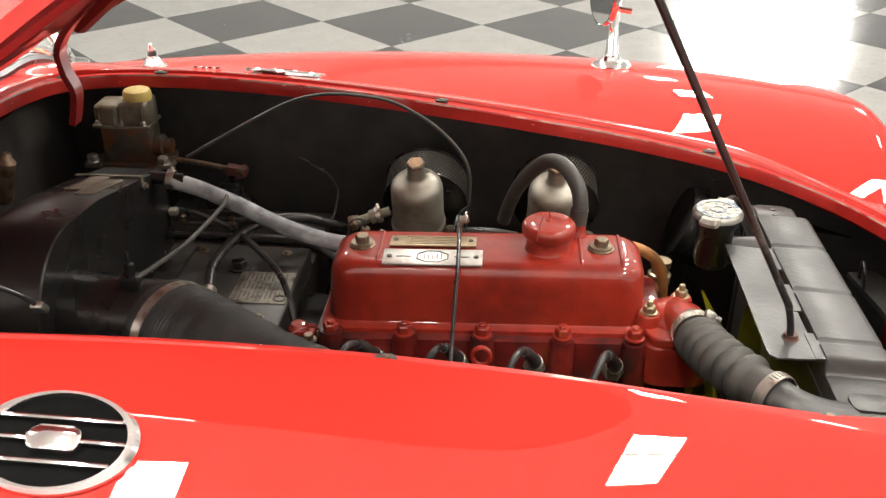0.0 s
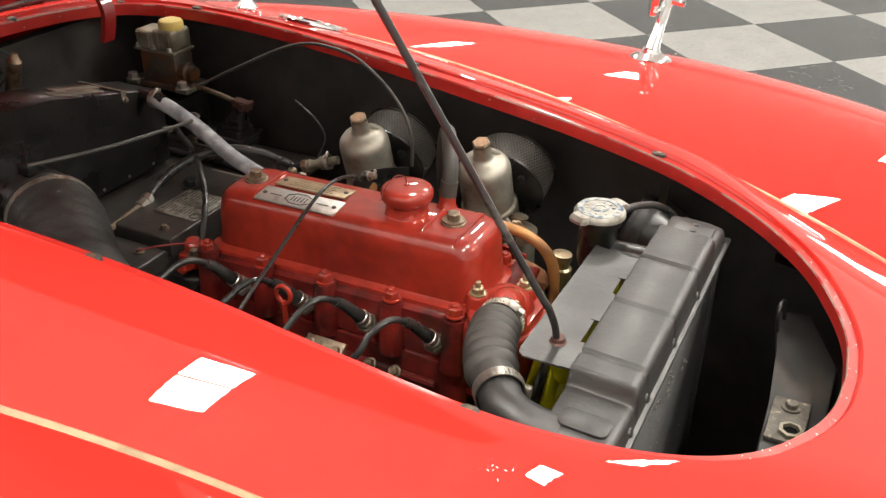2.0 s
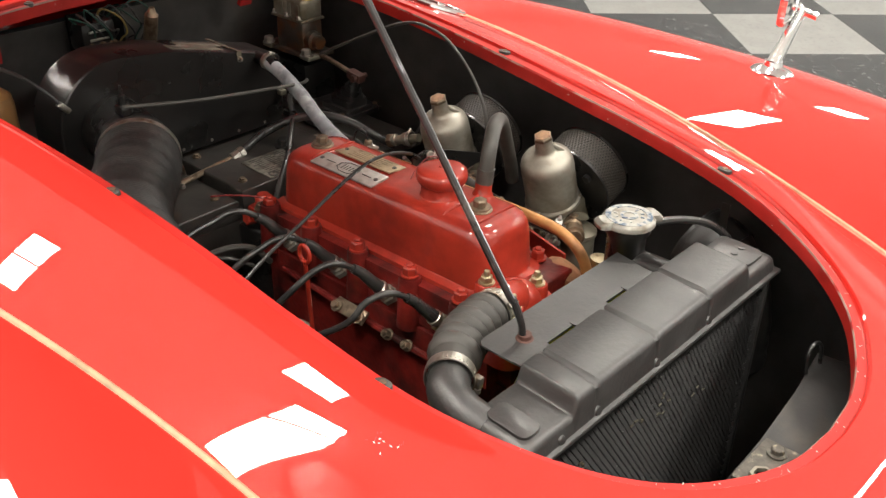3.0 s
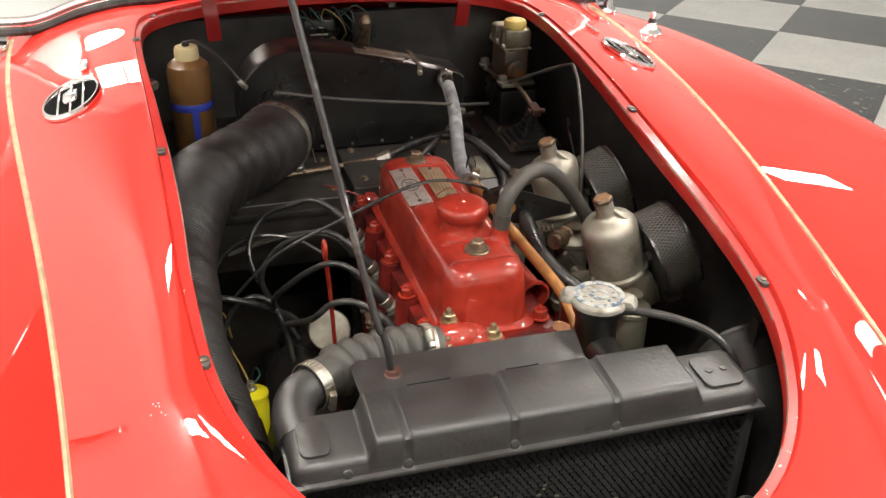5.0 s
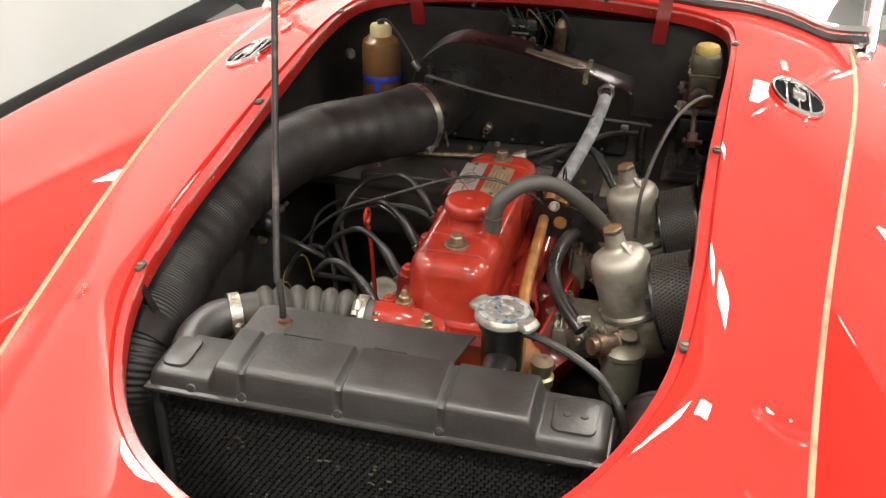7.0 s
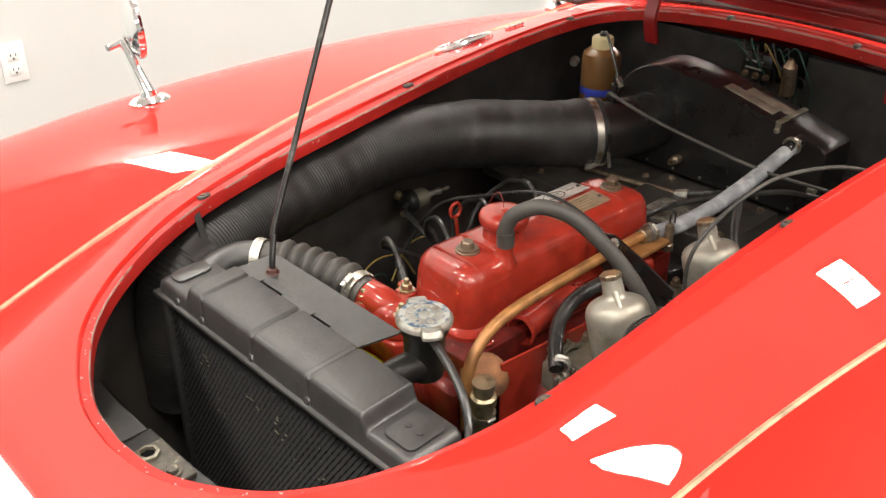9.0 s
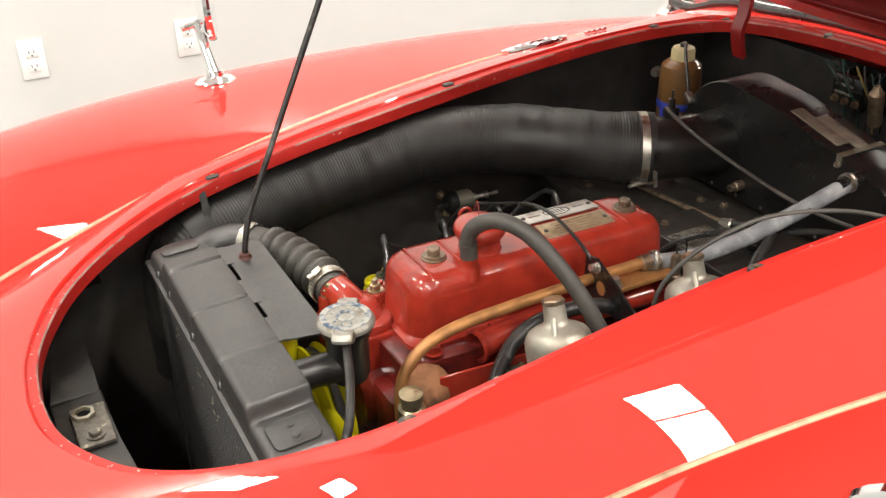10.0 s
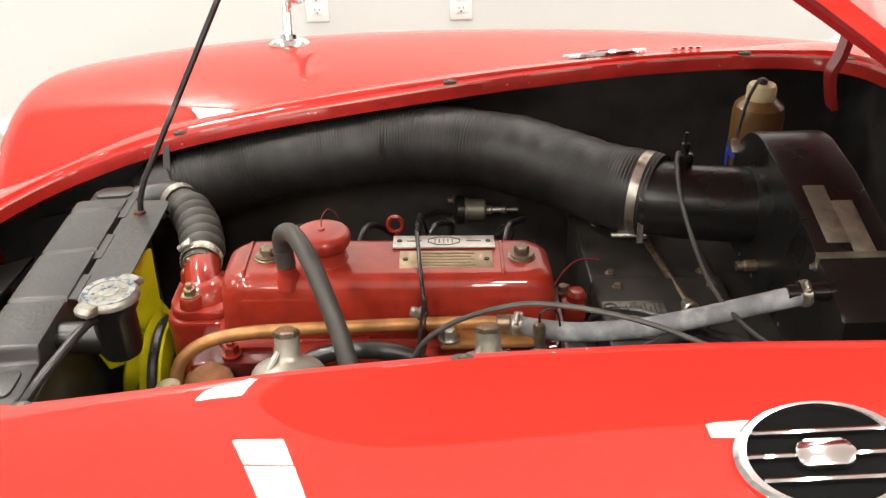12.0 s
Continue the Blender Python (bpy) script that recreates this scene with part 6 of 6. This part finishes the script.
part("gaiter", bm, RUBBER, base, "stepped black rubber gaiter")
for bx, by in ((-.388, .249), (-.388, .322), (-.460, .250)):
    part("plate_bolt", bolt(bmesh.new(), (bx, by, .7135), r=.0052, h=.006, washer=1.3), OLD_BOLT, base)

bottle = thing("washer_bottle", (-.495, -.255, .72), "amber-brown fluid bottle with cream cap and blue tape", "bottle")
bm = lathe(bmesh.new(), (-.495, -.255, .72), (0, 0, 1), [(0, 0), (.030, 0), (.033, .006), (.033, .128), (.031, .138), (.022, .146), (.016, .148), (0, .148)], 32)
part("body", bm, AMBER, bottle)
bm = lathe(bmesh.new(), (-.495, -.255, .866), (0, 0, 1), [(.0185, 0), (.0185, .016), (.0165, .020), (.010, .021), (0, .021)], 24)
part("cap", bm, CREAM, bottle, "cream screw cap")
part("nozzle", lathe(bmesh.new(), (-.495, -.255, .886), (0, 0, 1), [(.006, 0), (.006, .006), (.003, .008), (0, .008)], 12), RUBBER, bottle)
bm = lathe(bmesh.new(), (-.495, -.255, .790), (0, 0, 1), [(.0334, 0), (.0338, .001), (.0338, .011), (.0334, .012)], 32)
part("tape", bm, BLUE_TAPE, bottle, "blue tape band")
bm = box(bmesh.new(), (-.4607, -.252, .760), (.001, .010, .065))
part("tape", bm, BLUE_TAPE, bottle, "hanging blue tape strip")
bm = tube(bmesh.new(), [(-.495, -.255, .892), (-.484, -.240, .896), (-.466, -.216, .882), (-.452, -.192, .856), (-.446, -.180, .838)], .0024, 8)
part("tube", bm, RUBBER, bottle)
bm = lathe(bmesh.new(), (-.50, -.315, .83), (1, .6, 0), [(.008, 0), (.008, .014), (.005, .018), (0, .018)], 12)
solo("hose_union", bm, ZINC, "small zinc union on the inner wing", "fitting")

reg = thing("regulator", (-.63, .0, .82), "small bulkhead regulator with loose coloured wires", "regulator")
part("case", box(bmesh.new(), (-.628, -.030, .862), (.045, .055, .045), bevel=.006), BLACK_PAINT, reg)
# Plate takes the void black so it recedes into the dark bulkhead.
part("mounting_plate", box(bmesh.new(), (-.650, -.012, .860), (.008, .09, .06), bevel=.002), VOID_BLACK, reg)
bm = lathe(bmesh.new(), (-.588, .040, .838), (.25, .05, 1), [(0, 0), (.009, 0), (.0105, .004), (.0105, .050), (.007, .054), (.004, .062), (0, .062)], 16)
part("flasher_can", bm, BRASSY, reg, "brassy flasher can")
for k in range(2):
    part("terminal_bar", box(bmesh.new(), (-.6035, -.032, .871 - .012 * k), (.004, .030, .003), bevel=.0006), ZINC, reg)
for k in range(9):
    y0 = -.060 + .013 * k
    mat = (WIRE_GREEN, RUBBER, WIRE_GREEN, RUBBER, WIRE_YELLOW, RUBBER)[k % 6]
    bm = tube(bmesh.new(), [(-.622, y0 * .6 - .02, .882), (-.606, y0 - .012, .897 + .004 * (k % 3)), (-.596, y0 + .010 - .006 * (k % 2), .886 - .005 * (k % 4)), (-.604, y0 + .022, .866 - .006 * (k % 3)), (-.622, y0 + .018, .842), (-.640, y0 + .010, .80)], .0014, 7)
    part("wire", bm, mat, reg)
for k in range(3):
    part("terminal", bolt(bmesh.new(), (-.606, -.046 + .018 * k, .848), (1, 0, 0), r=.0042, h=.006), BRASSY, reg)

coil = thing("pressure_switch", (-.13, -.325, .62), "round alloy pressure switch with black cap on the inner wing", "switch")
bm = lathe(bmesh.new(), (-.146, -.320, .681), (1, .05, .05), [(0, 0), (.013, .001), (.0155, .004), (.0155, .026), (.0175, .027), (.0175, .032), (.014, .033)], 28)
part("can", bm, OLD_ALLOY, coil)
bm = lathe(bmesh.new(), (-.114, -.3185, .6825), (1, .05, .05), [(.0205, 0), (.021, .003), (.020, .010), (.016, .014), (.008, .016), (0, .016)], 28)
part("cap", bm, BLACK_PAINT, coil)
bm = lathe(bmesh.new(), (-.146, -.320, .681), (-1, .15, .06), [(.007, 0), (.007, .008), (.0045, .010), (.0045, .022), (.006, .023), (.006, .029), (.003, .030), (.003, .046), (0, .047)], 12)
part("stem", bm, ZINC, coil)
for dy, dz in ((.002, -.016), (-.012, .010)):
    part("terminal", bolt(bmesh.new(), (-.100, -.318 + dy, .683 + dz), (1, .25, .15), r=.005, h=.008), NUT_BRASS, coil)
hose_thing("switch_lead", [(-.10, -.312, .684), (-.06, -.27, .700), (-.05, -.22, .69), (-.07, -.17, .65), (-.085, -.15, .615)], .004, RUBBER, "black lead from the pressure switch", "cable", 8)
hose_thing("loom_branch", [(-.046, -.262, .600), (-.047, -.257, .645), (-.056, -.238, .682), (-.059, -.212, .692), (-.050, -.190, .680), (-.033, -.178, .642), (-.025, -.172, .600)], .0034, RUBBER, "black cable looping beside the engine", "cable", 8)
hose_thing("loom_branch", [(-.150, -.262, .640), (-.160, -.254, .682), (-.172, -.228, .705), (-.175, -.190, .715), (-.160, -.146, .712), (-.150, -.110, .690)], .0026, RUBBER, "thin black wire arching beside the engine", "cable", 8)
hose_thing("loom_branch", [(-.205, -.235, .675), (-.205, -.180, .690), (-.200, -.125, .698), (-.190, -.085, .690), (-.185, -.06, .66)], .0042, OLD_RUBBER, "grey-black cable behind the ignition leads", "cable", 8)
hose_thing("loom_branch", [(-.270, -.085, .735), (-.240, -.070, .742), (-.215, -.040, .735), (-.205, -.030, .71)], .0012, RED_INK, "thin dark red wire at the back of the engine", "cable", 6)
bm = box(bmesh.new(), (-.015, -.072, .668), (.052, .018, .005), Matrix.Rotation(.7, 3, "X"), .001)
tappet = part("side_bracket", bm, OLD_BOLT, engine, "dull alloy bracket on the block")
for bx in (-.034, .004):
    part("bracket_nut", bolt(bmesh.new(), (bx, -.077, .669), (0, -.65, .76), r=.0052, h=.006), OLD_BOLT, tappet)
for bx in (.040, .072):
    part("block_nut", bolt(bmesh.new(), (bx, -.062, .655), (0, -.8, .6), r=.0058, h=.008, washer=1.25, stud=.003), OLD_BOLT, engine)
bm = tube(bmesh.new(), [(-.16, -.058, .660), (0, -.060, .655), (.12, -.058, .650)], .0045, 8)
part("oil_gallery_pipe", bm, RED_CAST, engine)
hose_thing("loom_branch", [(-.020, -.258, .600), (-.050, -.262, .642), (-.085, -.259, .652), (-.106, -.251, .642), (-.112, -.244, .600)], .0014, WIRE_YELLOW, "thin yellow wire by the duct", "cable", 7)
hose_thing("loom_branch", [(.056, -.234, .642), (.040, -.240, .655), (.005, -.248, .655), (-.035, -.252, .640), (-.060, -.250, .600)], .0014, WIRE_YELLOW, "thin yellow wire by the duct", "cable", 7)
hose_thing("loom_branch", [(.058, -.234, .642), (.050, -.222, .650), (.020, -.225, .640), (.000, -.235, .600)], .0014, WIRE_GREEN, "thin green wire by the duct", "cable", 7)
bm = lathe(bmesh.new(), (.066, -.238, .560), (-.12, .05, 1), [(0, 0), (.020, 0), (.021, .004), (.021, .060), (.0195, .064), (.0195, .068), (.0205, .069), (.0205, .074), (.015, .077), (0, .078)], 22)
relay = solo("relay_can", bm, YELLOW, "small yellow metal can with banded top beside the duct", "can")
part("terminal", bolt(bmesh.new(), (.0565, -.234, .6375), (-.12, .05, 1), r=.005, h=.008), ZINC, relay)
bm = tube(bmesh.new(), [(.235, .285, .722), (.275, .283, .706), (.300, .281, .66), (.308, .280, .58)], .050, 32, 10, wave=lambda d: .0010 * math.sin(d * 2 * math.pi / .0062))
intake = solo("air_intake_duct", bm, DUCT_CLOTH, "short black cold air duct under the wing edge", "duct")
part("strap", lathe(bmesh.new(), (.268, .2835, .709), (.9, -.05, -.4), [(.0515, -.014), (.0530, -.014), (.0530, .014), (.0515, .014)], 36), BLACK_PAINT, intake)
part("hanger", box(bmesh.new(), (.276, .272, .775), (.010, .002, .034)), BLACK_PAINT, intake)

# ---- floor tiles ----
TILE = .592
TC = Vector((.265, 3.94))


def tile_mesh(name, mat):
    bm = bmesh.new()
    s = TILE / 2 - .0008
    box(bm, (0, 0, -.004), (2 * s, 2 * s, .008), bevel=.0007, seg=1)
    me = bpy.data.meshes.new(name)
    bm.to_mesh(me)
    bm.free()
    me.materials.append(mat)
    return me


TILE_MESHES = (tile_mesh("dark_tile", TILE_DARK), tile_mesh("light_tile", TILE_LIGHT))
spots = []
for i in range(-24, 25):
    for j in range(-24, 25):
        tx, ty = TC.x + (i - j) * TILE / math.sqrt(2), TC.y + (i + j) * TILE / math.sqrt(2)
        if X0 - .4 < tx < X1 + .4 and Y0 - .4 < ty < Y1 + .4:
            spots.append((tx, ty, (i + j) % 2))
spots.sort(key=lambda s: (s[0] + .5) ** 2 + (s[1] - 2.5) ** 2)
for tx, ty, k in spots[:290]:
    ob = new("tile", TILE_MESHES[k])
    ob.matrix_basis = pose(tx, ty, 0, rz=45)
    ob.parent = floor_slab
for k in (0, 1):
    bm = bmesh.new()
    for tx, ty, kk in spots[290:]:
        if kk == k:
            box(bm, (tx, ty, -.004), (TILE - .0016, TILE - .0016, .008), Matrix.Rotation(radians(45), 3, "Z"))
    tagged(part("far_tiles", bm, (TILE_DARK, TILE_LIGHT)[k], floor_slab, smooth=0), kind="stuff")
